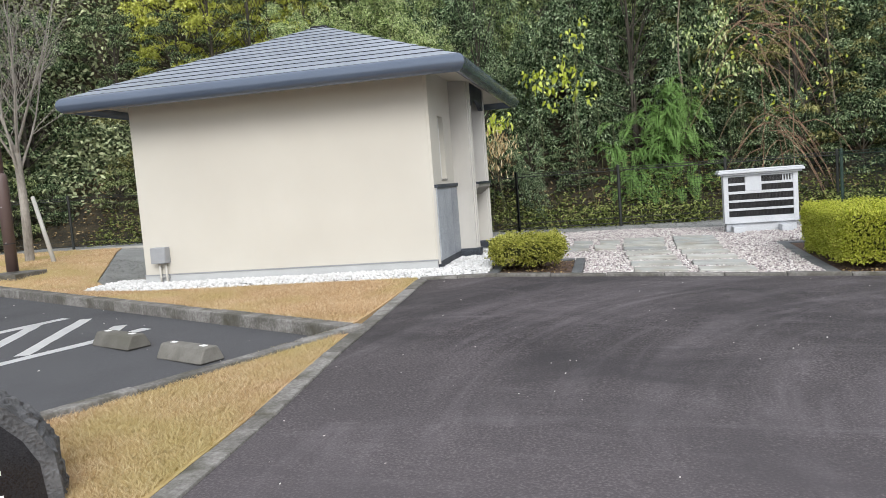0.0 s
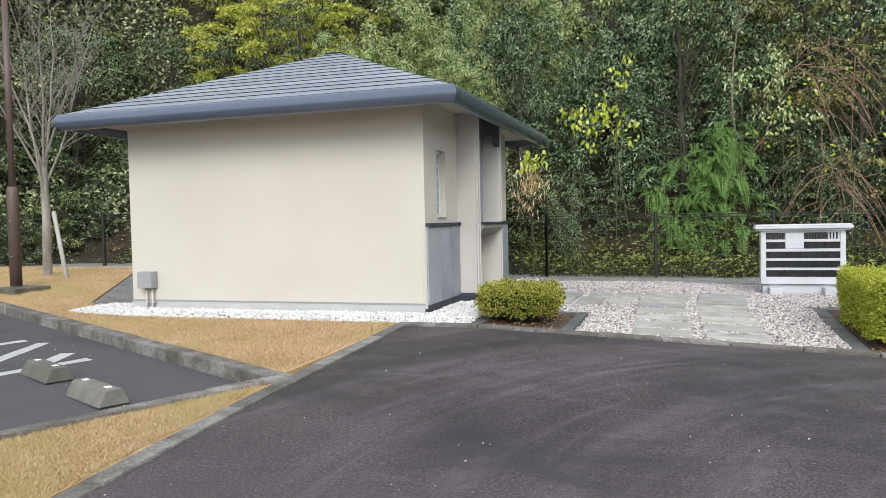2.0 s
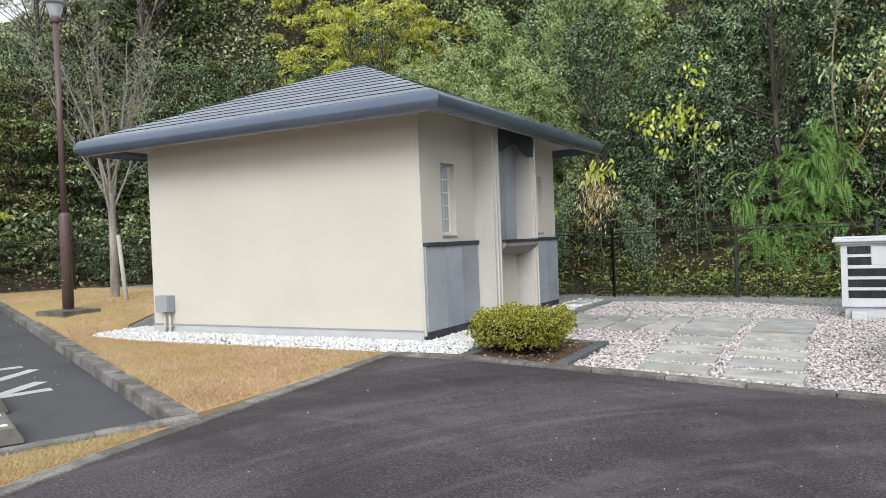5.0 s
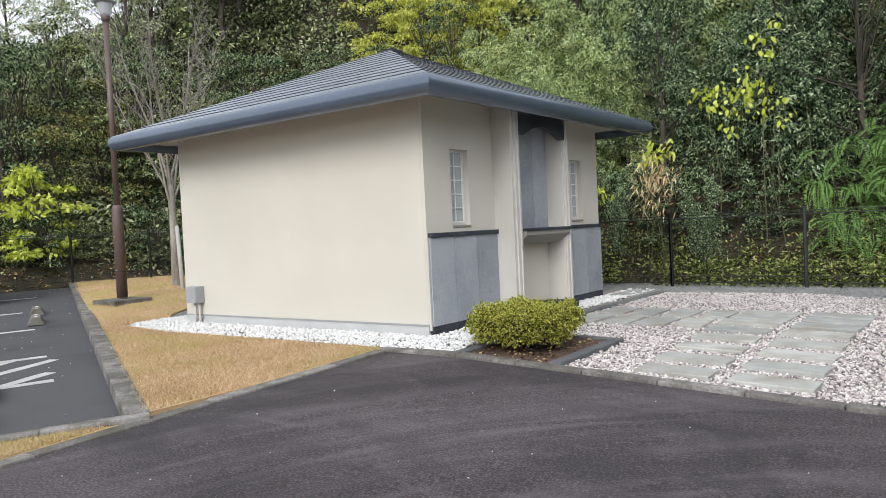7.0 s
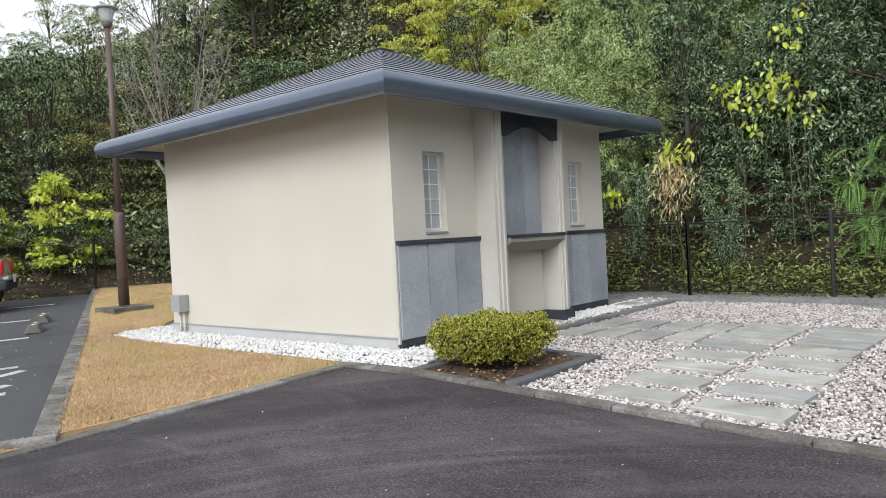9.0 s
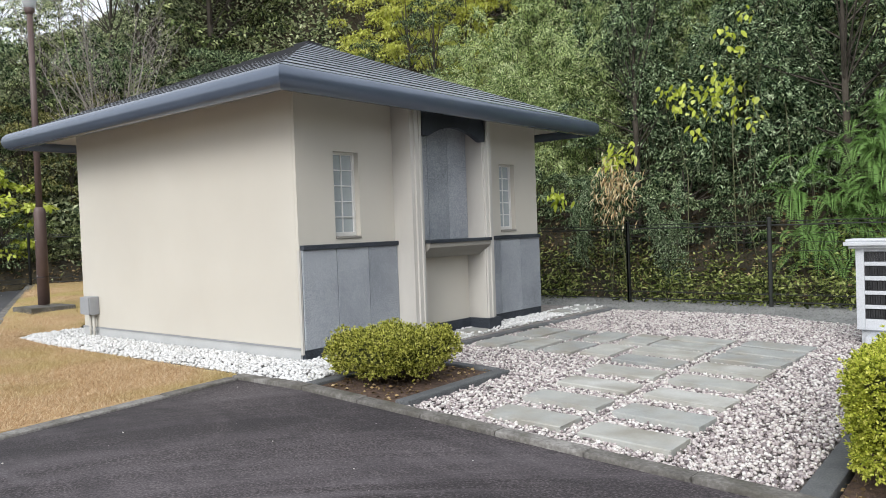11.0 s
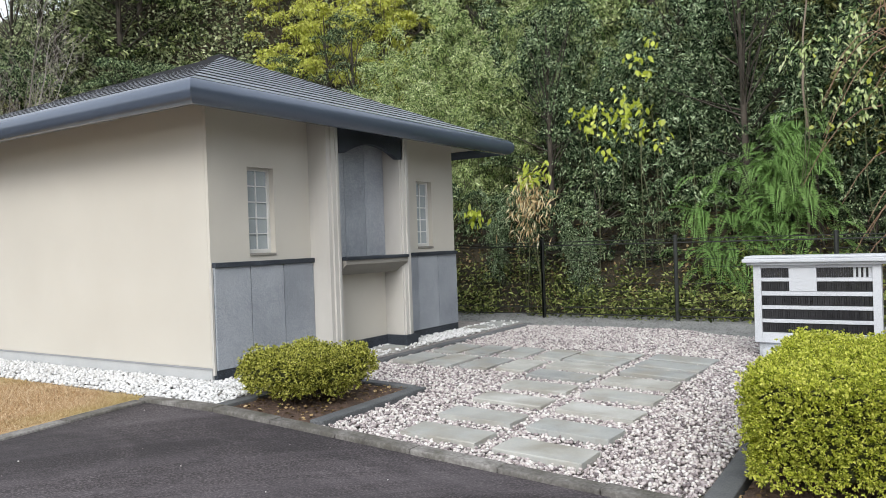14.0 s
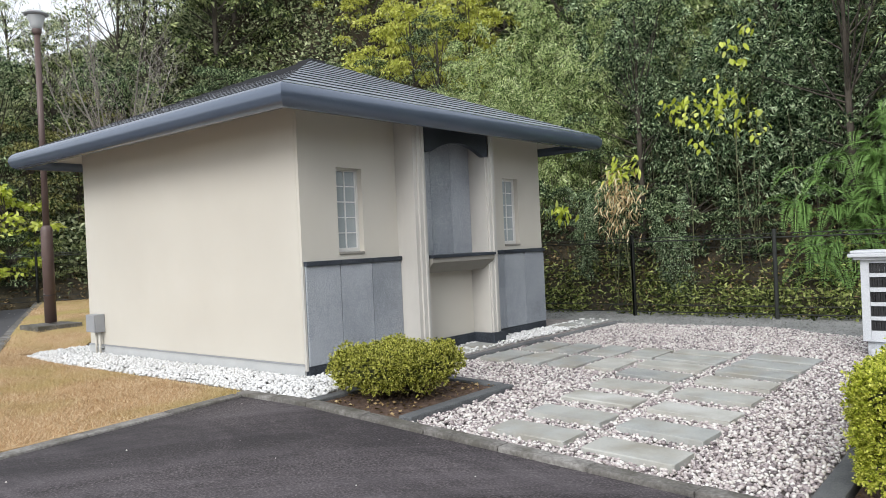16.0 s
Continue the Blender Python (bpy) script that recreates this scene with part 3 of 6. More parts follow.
kerb_run("pebble_edging", "dark honed granite strip between white and mixed pebbles", [(-1.50, 10.72), (-1.50, 15.0)], 0.13, 0.02, 0.9, M_edge)
kerb_run("back_edging", "dark granite strip behind the building", [(-1.44, 15.08), (-6.8, 15.08)], 0.11, 0.02, 0.9, M_edge)
kerb_run("hedge_edging", "dark honed granite strip beside the hedge", [(2.36, 9.33), (2.36, 10.6), (2.36, 12.0), (4.5, 12.02)], 0.14, 0.0, 0.9, M_edge)
kerb_run("side_edging", "dark edging along the white pebbles", [(-6.83, 9.43), (-6.83, 10.5)], 0.06, 0.02, 0.6, M_edge)
for _x, _l in ((-1.27, "dark granite strip beside the planting bed"), (-0.31, "dark granite strip of the planting bed by the pebbles")):
    kerb_run("bed_edging", _l, [(_x, 9.44), (_x, 10.72)], 0.12, 0.03, 1.3, M_edge)
kerb_run("bed_back_edging", "dark granite strip behind the planting bed", [(-1.2, 10.72), (-0.38, 10.72)], 0.1, 0.028, 0.9, M_edge)

# ---- building ----
BX0, BX1, BY0, BY1, TOP = -6.1, -2.0, 10.0, 14.03, 2.40
hall = thing("memorial_hall", "small square cream plastered hall with a blue-grey hipped roof", "building", (BX0, BY0, -0.1))
T = 0.16
WINDOWS = [(10.46, 10.79), (13.19, 13.52)]
WZ0, WZ1 = 1.03, 1.86
part("side_wall", box(BX0, BX1 - 0.03, BY0, BY0 + T, 0.055, TOP, 0.012), M_plaster, hall)
part("side_wall", box(BX0, BX1 - 0.03, BY1 - T, BY1, 0.055, TOP, 0.012), M_plaster, hall)
part("back_wall", box(BX0, BX0 + T, BY0 + T, BY1 - T, 0.055, TOP), M_plaster, hall)
edges = [BY0 + 0.004, WINDOWS[0][0], WINDOWS[0][1], WINDOWS[1][0], WINDOWS[1][1], BY1 - 0.004]
for i in (0, 2, 4):
    part("front_wall", box(BX1 - 0.16, BX1, edges[i], edges[i + 1], 0.05, TOP), M_plaster, hall)
for w0, w1 in WINDOWS:
    part("front_wall", box(BX1 - 0.16, BX1, w0, w1, 0.05, WZ0), M_plaster, hall)
    part("front_wall", box(BX1 - 0.16, BX1, w0, w1, WZ1, TOP), M_plaster, hall)
part("plinth", box(BX0 - 0.006, BX1 - 0.02, BY0 - 0.006, BY1 + 0.006, -0.35, 0.055), M_plinth, hall, "grey concrete plinth")
part("plinth_trim", box(BX0 - 0.012, BX1 - 0.01, BY0 - 0.014, BY0 + 0.05, 0.045, 0.06), M_grey, hall, "thin grey metal drip trim")
part("floor_slab", box(BX0 + T, BX1 - T, BY0 + T, BY1 - T, 0.056, 0.1), M_plinth, hall)
part("corner_trim", box(BX1 - 0.012, BX1 + 0.016, BY0 - 0.008, BY0 + 0.012, 0.0, 0.94), M_pier, hall)

for w0, w1 in WINDOWS:
    bm = bmesh.new()
    for y0, y1, z0, z1 in ((w0, w0 + 0.022, WZ0 + 0.026, WZ1), (w1 - 0.022, w1, WZ0 + 0.026, WZ1), (w0 + 0.022, w1 - 0.022, WZ1 - 0.022, WZ1), (w0 + 0.022, w1 - 0.022, WZ0 + 0.026, WZ0 + 0.06)):
        box(BX1 - 0.105, BX1 - 0.06, y0, y1, z0, z1, 0, bm)
    win = part("window", bm, M_frame, hall, "narrow frosted window with white glazing bars")
    gy0, gy1, gz0, gz1 = w0 + 0.022, w1 - 0.022, WZ0 + 0.06, WZ1 - 0.022
    for r in range(5):
        for c in range(2):
            dy, dz = (gy1 - gy0) / 2, (gz1 - gz0) / 5
            part("pane", box(BX1 - 0.09, BX1 - 0.082, gy0 + c * dy + 0.004, gy0 + (c + 1) * dy - 0.004, gz0 + r * dz + 0.004, gz0 + (r + 1) * dz - 0.004), M_frost, win)
    for r in range(6):
        z = gz0 + r * (gz1 - gz0) / 5
        part("glazing_bar", box(BX1 - 0.081, BX1 - 0.068, gy0, gy1, z - 0.005, z + 0.005), M_muntin, win)
    for c in range(3):
        y = gy0 + c * (gy1 - gy0) / 2
        part("glazing_bar", box(BX1 - 0.0805, BX1 - 0.0675, y - 0.005, y + 0.005, gz0, gz1), M_muntin, win)
    part("sill", box(BX1 - 0.14, BX1 + 0.012, w0 + 0.001, w1 - 0.001, WZ0 + 0.001, WZ0 + 0.024, 0.005), M_shelf, win, "grey weathered sill")

PIER = [(11.28, 11.46), (12.50, 12.68)]
PX = -1.73
DADO = 0.94


def dado(y0, y1, n):
    w = (y1 - y0) / n
    for i in range(n):
        part("granite_panel", box(BX1 + 0.003, BX1 + 0.03, y0 + i * w + 0.004, y0 + (i + 1) * w - 0.004, 0.04, DADO, 0.004), M_granite, hall, "speckled grey granite panel")
        part("dado_cap", box(BX1 - 0.02, BX1 + 0.05, y0 + i * w + 0.001, y0 + (i + 1) * w - 0.001, DADO + 0.001, DADO + 0.045, 0.005), M_darkgranite, hall, "dark granite capping stone")
    part("skirting", box(BX1 - 0.02, BX1 + 0.024, y0, y1, -0.3, 0.038), M_darkgranite, hall, "black granite skirting")


dado(BY0 + 0.016, PIER[0][0], 3)
dado(PIER[1][1], BY1 - 0.01, 3)
for i, (y0, y1) in enumerate(PIER):
    bm = bmesh.new()
    box(BX1 - 0.02, PX - 0.02, y0, y1, 0.06, TOP - 0.02, 0.006, bm)
    edge = (y0 + 0.05, y1 - 0.02) if i == 0 else (y0 + 0.02, y1 - 0.05)
    pier = part("pier", bm, M_pier, hall, "pale plastered pier with a stepped front")
    part("moulding", box(PX - 0.03, PX, *edge, 0.06, TOP - 0.02, 0.006), M_pier, pier)
    part("moulding", box(PX - 0.03, PX + 0.012, edge[0] + 0.055, edge[1] - 0.03, 0.06, TOP - 0.02, 0.005), M_pier, pier)
    part("pier_base", box(BX1 - 0.02, PX + 0.03, y0 - 0.02, y1 + 0.02, -0.3, 0.062, 0.004), M_darkgranite, hall, "black granite pier base")
R0, R1 = PIER[0][1], PIER[1][0]
for i in range(3):
    w = (R1 - R0) / 3
    part("granite_panel", box(BX1 + 0.003, BX1 + 0.022, R0 + i * w + 0.002, R0 + (i + 1) * w - 0.002, 0.97, TOP - 0.03, 0.003), M_granite, hall, "speckled grey granite panel")
part("skirting", box(BX1 - 0.02, BX1 + 0.03, R0, R1, -0.3, 0.06), M_darkgranite, hall, "black granite skirting")
bm = bmesh.new()
prof = [(BX1 + 0.002, 0.79), (PX - 0.10, 0.79), (PX - 0.03, 0.84), (PX + 0.035, 0.90), (PX + 0.035, 0.945), (BX1 + 0.002, 0.945)]
a = [bm.verts.new((x, R0 + 0.002, z)) for x, z in prof]
b = [bm.verts.new((x, R1 + 0.04, z)) for x, z in prof]
bm.faces.new(a)
bm.faces.new(b[::-1])
for i in range(len(prof)):
    j = (i + 1) % len(prof)
    bm.faces.new((a[j], a[i], b[i], b[j]))
bmesh.ops.recalc_face_normals(bm, faces=bm.faces[:])
shelf = part("altar_shelf", bm, M_shelf, hall, "moulded pale stone shelf between the piers")
part("shelf_top", box(BX1 + 0.002, PX + 0.05, R0 + 0.003, R1 + 0.05, 0.946, 0.978, 0.005), M_darkgranite, shelf, "dark polished granite shelf top")
bm = bmesh.new()
n = 24
front, back = [], []
for k in range(n + 1):
    s = k / n
    y = R0 - 0.01 + s * (R1 - R0 + 0.06)
    q = min(1, max(0, (s - 0.1) / 0.8))
    z = 2.05 + 0.12 * math.sin(math.pi * q) ** 0.8
    front.append((y, z))
for x, lst in ((PX - 0.0, 0), (PX - 0.06, 1)):
    row = [(bm.verts.new((x, y, z)), bm.verts.new((x, y, TOP - 0.015))) for y, z in front]
    back.append(row)
for k in range(n):
    (a0, a1), (b0, b1) = back[0][k], back[0][k + 1]
    (c0, c1), (d0, d1) = back[1][k], back[1][k + 1]
    bm.faces.new((a0, b0, b1, a1))
    bm.faces.new((d0, c0, c1, d1))
    bm.faces.new((c0, d0, b0, a0))
    bm.faces.new((a1, b1, d1, c1))
for k in (0, n):
    (a0, a1), (c0, c1) = back[0][k], back[1][k]
    bm.faces.new((a0, a1, c1, c0))
bmesh.ops.recalc_face_normals(bm, faces=bm.faces[:])
part("arched_lintel", bm, M_darkgranite, hall, "dark granite lintel with an arched lower edge")

# roof
EX0, EX1, EY0, EY1 = -6.70, -1.40, 9.37, 14.69
EZ, ER = 2.345, 0.105
bm = bmesh.new()
o = 0.13
ring = [[bm.verts.new((x, y, z)) for x, y in ((x0, y0), (x1, y0), (x1, y1), (x0, y1))] for x0, x1, y0, y1, z in (
    (EX0 + o, EX1 - o, EY0 + o, EY1 - o, 2.345), (BX0 + 0.05, BX1 - 0.05, BY0 + 0.05, BY1 - 0.05, 2.398), (BX0 + 0.05, BX1 - 0.05, BY0 + 0.05, BY1 - 0.05, 2.418), (EX0 + o, EX1 - o, EY0 + o, EY1 - o, 2.365))]
for a, b in zip(ring, ring[1:] + ring[:1]):
    for i in range(4):
        bm.faces.new((a[i], a[(i + 1) % 4], b[(i + 1) % 4], b[i]))
bmesh.ops.recalc_face_normals(bm, faces=bm.faces[:])
part("soffit", bm, M_soffit, hall, "cream painted sloping eave soffit")
bm = bmesh.new()
steps = 12
loops = []
for k in range(-1, steps + 1):
    if k < 0:
        # the lip that turns up behind the rounded trim
        o, z = -ER - 0.03, 2.345
        loops.append([bm.verts.new(p) for p in ((EX0 - o, EY0 - o, z), (EX1 + o, EY0 - o, z), (EX1 + o, EY1 + o, z), (EX0 - o, EY1 + o, z))])
        continue
    ang = -math.pi / 2 - 0.25 + (math.pi + 0.5) * k / steps
    out, z = ER * math.cos(ang), EZ + ER * math.sin(ang)
    o = out - ER
    loops.append([bm.verts.new(p) for p in ((EX0 - o, EY0 - o, z), (EX1 + o, EY0 - o, z), (EX1 + o, EY1 + o, z), (EX0 - o, EY1 + o, z))])
for a, b in zip(loops, loops[1:]):
    for i in range(4):
        j = (i + 1) % 4
        bm.faces.new((a[i], a[j], b[j], b[i]))
bmesh.ops.recalc_face_normals(bm, faces=bm.faces[:])
mitre = {frozenset((a[i], b[i])) for a, b in zip(loops, loops[1:]) for i in range(4)}
for f in bm.faces:
    f.smooth = True
for e in bm.edges:
    if frozenset(e.verts) in mitre:
        e.smooth = False
part("fascia", bm, M_fascia, hall, "rounded blue-grey metal eave trim")
APEX = Vector((-4.03, 12.0, 3.50))
RX0, RX1, RY0, RY1, RZ = EX0 + 0.09, EX1 - 0.09, EY0 + 0.09, EY1 - 0.09, 2.435
bm = bmesh.new()
c = [bm.verts.new(p) for p in ((RX0, RY0, RZ - 0.03), (RX1, RY0, RZ - 0.03), (RX1, RY1, RZ - 0.03), (RX0, RY1, RZ - 0.03))]
ap = bm.verts.new(APEX - Vector((0, 0, 0.05)))
for i in range(4):
    bm.faces.new((c[i], c[(i + 1) % 4], ap))
bm.faces.new(c[::-1])
roof = part("roof", bm, M_roofdark, hall, "hipped roof of dark blue-grey slate courses")
ROWS_UP = 13
corners = [Vector((RX0, RY0, RZ)), Vector((RX1, RY0, RZ)), Vector((RX1, RY1, RZ)), Vector((RX0, RY1, RZ))]
for s in range(4):
    p, q = corners[s], corners[(s + 1) % 4]
    nor = (q - p).cross(APEX - p).normalized()
    if nor.z < 0:
        nor = -nor
    for r in range(ROWS_UP):
        f0, f1 = r / ROWS_UP, min(1, (r + 1.2) / ROWS_UP)
        a, b = p.lerp(APEX, f0), q.lerp(APEX, f0)
        d, e = p.lerp(APEX, f1), q.lerp(APEX, f1)
        bm = bmesh.new()
        under, lift, lo = Vector((0, 0, -0.006)), Vector((0, 0, 0.014)), Vector((0, 0, 0.002))
        vs = [bm.verts.new(v) for v in (a + under, b + under, e - lo, d - lo, a + lift, b + lift, e + lo, d + lo)]
        for idx in ((0, 1, 5, 4), (4, 5, 6, 7), (1, 2, 6, 5), (3, 0, 4, 7), (2, 3, 7, 6), (3, 2, 1, 0)):
            bm.faces.new([vs[k] for k in idx])
        # near-black front edge paints in the shadow line under each course
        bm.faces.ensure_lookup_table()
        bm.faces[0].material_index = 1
        part("slate_course", bm, M_tile, roof).data.materials.append(M_roofdark)
part("roof_cap", box(APEX.x - 0.13, APEX.x + 0.13, APEX.y - 0.13, APEX.y + 0.13, APEX.z - 0.06, APEX.z - 0.012, 0.02), M_roofdark, roof)

# utility box on the side wall
ub = thing("utility_box", "grey electrical box with two conduits on the cream wall", "electrical box", (-5.79, 9.93, -0.1))
b0 = part("body", box(-5.92, -5.70, 9.88, 9.997, 0.215, 0.43, 0.008), M_grey, ub)
part("lid", box(-5.915, -5.705, 9.866, 9.879, 0.22, 0.425, 0.005), M_grey, b0)
for x in (-5.84, -5.75):
    part("conduit", rod((x, 9.95, -0.13), (x, 9.95, 0.216), 0.016, sides=12), M_pipe, ub, "beige conduit", True)
part("clamp", box(-5.87, -5.72, 9.945, 9.999, 0.02, 0.045), M_chrome, ub)


# ---- pebbles, grass, slabs ----
def pebbles(name, label, pts, size, material, seed, category="pebbles", fine=True):
    """Many rounded pebbles lying on the given places, as one sheet of stuff."""
    rng = np.random.default_rng(seed)
    if fine:
        ico = bmesh.new()
        bmesh.ops.create_icosphere(ico, subdivisions=1, radius=1)
        base = np.array([v.co[:] for v in ico.verts])
        tri = np.array([[v.index for v in f.verts] for f in ico.faces])
        ico.free()
    else:
        base = np.array([(1, 0, 0), (0, 1, 0), (-1, 0, 0), (0, -1, 0), (0, 0, 1), (0, 0, -1)]) * 1.15
        tri = np.array([(0, 1, 4), (1, 2, 4), (2, 3, 4), (3, 0, 4), (1, 0, 5), (2, 1, 5), (3, 2, 5), (0, 3, 5)])
    n = len(pts)
    r = size * rng.uniform(0.65, 1.35, n)[:, None]
    axes = r * np.stack([rng.uniform(0.8, 1.25, n), rng.uniform(0.6, 0.95, n), rng.uniform(0.45, 0.75, n)], 1)
    a, tilt = rng.uniform(0, 6.28, n), rng.normal(0, 0.45, n)
    v = base[None] * axes[:, None] * rng.uniform(0.85, 1.15, (n, len(base), 1))
    x, z = v[..., 0] * np.cos(tilt)[:, None] - v[..., 2] * np.sin(tilt)[:, None], v[..., 0] * np.sin(tilt)[:, None] + v[..., 2] * np.cos(tilt)[:, None]
    y = v[..., 1]
    v = np.stack([x * np.cos(a)[:, None] - y * np.sin(a)[:, None], x * np.sin(a)[:, None] + y * np.cos(a)[:, None], z], -1) + pts[:, None]
    f = (tri[None] + (np.arange(n) * len(base))[:, None, None]).reshape(-1, 3)
    ob = new(name, mesh_from(name, v.reshape(-1, 3), f, material, True))
    return tagged(ob, label, category, kind="stuff")


def scatter(poly, per_m2, seed):
    rng = np.random.default_rng(seed)
    p = np.array(poly)
    lo, hi = p.min(0), p.max(0)
    n = int(per_m2 * (hi - lo).prod())
    q = rng.uniform(lo, hi, (n, 2))
    return q[inside(q[:, 0], q[:, 1], list(poly))]


def levels(q):
    return np.array([level(x, y) for x, y in q])


SLAB_LEN, SLAB_DEP = 0.575, 0.285
SLABS = []
ROW_Y = (9.69, 10.18, 10.695, 11.19, 11.68, 12.09, 12.455, 12.81)
for r, y in enumerate(ROW_Y):
    SLABS.append((0.61 - 0.018 * min(r, 4) + 0.02 * max(r - 5, 0), y + 0.01, 0.0, SLAB_LEN, SLAB_DEP))
    SLABS.append((1.32 - 0.018 * min(r, 4) + 0.015 * max(r - 4, 0), y - 0.015, -2.5, SLAB_LEN + 0.01, SLAB_DEP))
for c in range(4):
    SLABS.append((-1.14 + c * 0.379, 11.92 + c * 0.018, 1.5, 0.295, 0.55))
    SLABS.append((-1.13 + c * 0.398, 12.63 + c * 0.008, 1.0, 0.29, 0.55))
for p in ((-1.765, 11.75), (-1.765, 12.3), (-1.765, 14.25), (-1.765, 14.75)):
    SLABS.append((*p, 0.0, 0.36, 0.5))


def off_slabs(q):
    keep = np.ones(len(q), bool)
    for x, y, turn, l, d in SLABS:
        keep &= ~((abs(q[:, 0] - x) < l / 2 - 0.012) & (abs(q[:, 1] - y) < d / 2 - 0.012))
    return keep


court_in = [(-1.43, 10.8), (-1.19, 10.8), (-1.19, 9.44), (2.28, 9.33), (2.28, 12.1), (4.2, 12.1), (4.2, 13.9), (2.6, 14.35), (1.2, 14.8), (0.55, 15.2), (-1.43, 15.05)]
q = scatter(court_in, 2900, 3)
q = q[off_slabs(q)]
q = q[~((q[:, 0] < -0.24) & (q[:, 1] < 10.78))]
rng = np.random.default_rng(8)
for near in (True, False):
    p = q[(q[:, 1] < 11.2) == near]
    pebbles("mixed_pebbles", "rounded grey, pink and white pebbles covering the court", np.column_stack([p, levels(p) - 0.016 + rng.uniform(0, 0.022, len(p))]), 0.0145, M_pebble, 4, fine=near)
apron_in = [(-6.78, 9.47), (-1.33, 9.47), (-1.33, 9.98), (-6.2, 9.98), (-6.2, 10.4), (-6.78, 10.4)]
front_in = [(-1.97, 9.98), (-1.34, 9.98), (-1.34, 10.66), (-1.58, 10.72), (-1.58, 15.0), (-1.97, 15.0)]
q = np.concatenate([scatter(apron_in, 2400, 5), scatter(front_in, 2000, 6)])
q = q[off_slabs(q)]
pebbles("white_pebbles", "bright white rounded pebbles heaped round the hall", np.column_stack([q, levels(q) + np.clip((q[:, 1] - 9.47) / 0.2, 0, 1) * 0.045 - 0.012 + rng.uniform(0, 0.028, len(q))]), 0.018, M_whitepebble, 7)
q = scatter(GREY, 160, 12)
q = q[(q[:, 0] > -4) & (q[:, 0] < 4) | (q[:, 0] < -6.8) & (q[:, 1] < 13)]
pebbles("crushed_gravel", "small grey crushed stones on the path", np.column_stack([q, levels(q) - 0.006]), 0.015, M_greygravel, 13, fine=False)

srng = random.Random(4)
for x, y, turn, l, d in SLABS:
    z = level(x, y)
    bm = box(-l / 2, l / 2, -d / 2, d / 2, -0.06, 0.0, 0.008)
    for v in bm.verts:
        v.co.x += srng.uniform(-0.004, 0.004)
        v.co.y += srng.uniform(-0.004, 0.004)
    ob = link("stepping_slab", bm, M_slab)
    rise = 0.045 if x < -1.6 else 0.033
    ob.matrix_world = pose(x, y, z + rise + srng.uniform(-0.004, 0.004), srng.uniform(-0.4, 0.4), 2.0 + srng.uniform(-0.4, 0.4), turn + srng.uniform(-0.8, 0.8))
    tagged(ob, "grey-green rectangular stone slab set in pebbles", "stepping stone", "stepping stones of the court")


def blades(name, label, polys, per_m2, height, seed, material):
    """Short blades of grass over the lawns."""
    rng = np.random.default_rng(seed)
    q = np.concatenate([scatter(p, d, seed + i) for i, (p, d) in enumerate(zip(polys, per_m2))])
    n = len(q)
    z = np.array([lawn_level(x, y) for x, y in q]) + 0.01
    a, h = rng.uniform(0, 6.28, n), height * rng.uniform(0.4, 1.3, n)
    lean = rng.normal(0, 0.9, (n, 2)) * h[:, None]
    w = rng.uniform(0.0025, 0.005, n)
    v = np.empty((n, 3, 3))
    v[:, 0] = np.column_stack([q[:, 0] + w * np.cos(a), q[:, 1] + w * np.sin(a), z])
    v[:, 1] = np.column_stack([q[:, 0] - w * np.cos(a), q[:, 1] - w * np.sin(a), z])
    v[:, 2] = np.column_stack([q + lean, z + h])
    ob = new(name, mesh_from(name, v.reshape(-1, 3), np.arange(3 * n).reshape(n, 3), material))
    return tagged(ob, label, "grass", kind="stuff")


blades("dry_grass", "short dry straw-coloured grass blades of the lawn", [[(-1.88, 2.6), (-1.92, 4.7), (-2.02, 6.1), (-2.07, 6.75), (-2.18, 6.7), (-3.2, 4.5), (-4.1, 2.9), (-4.1, 2.6)], [(-2.10, 6.88), (-2.14, 9.33), (-2.16, 9.4), (-6.82, 9.4), (-6.82, 9.2)], LAWN_FAR], [17000, 9000, 1400], 0.028, 21, M_blade)


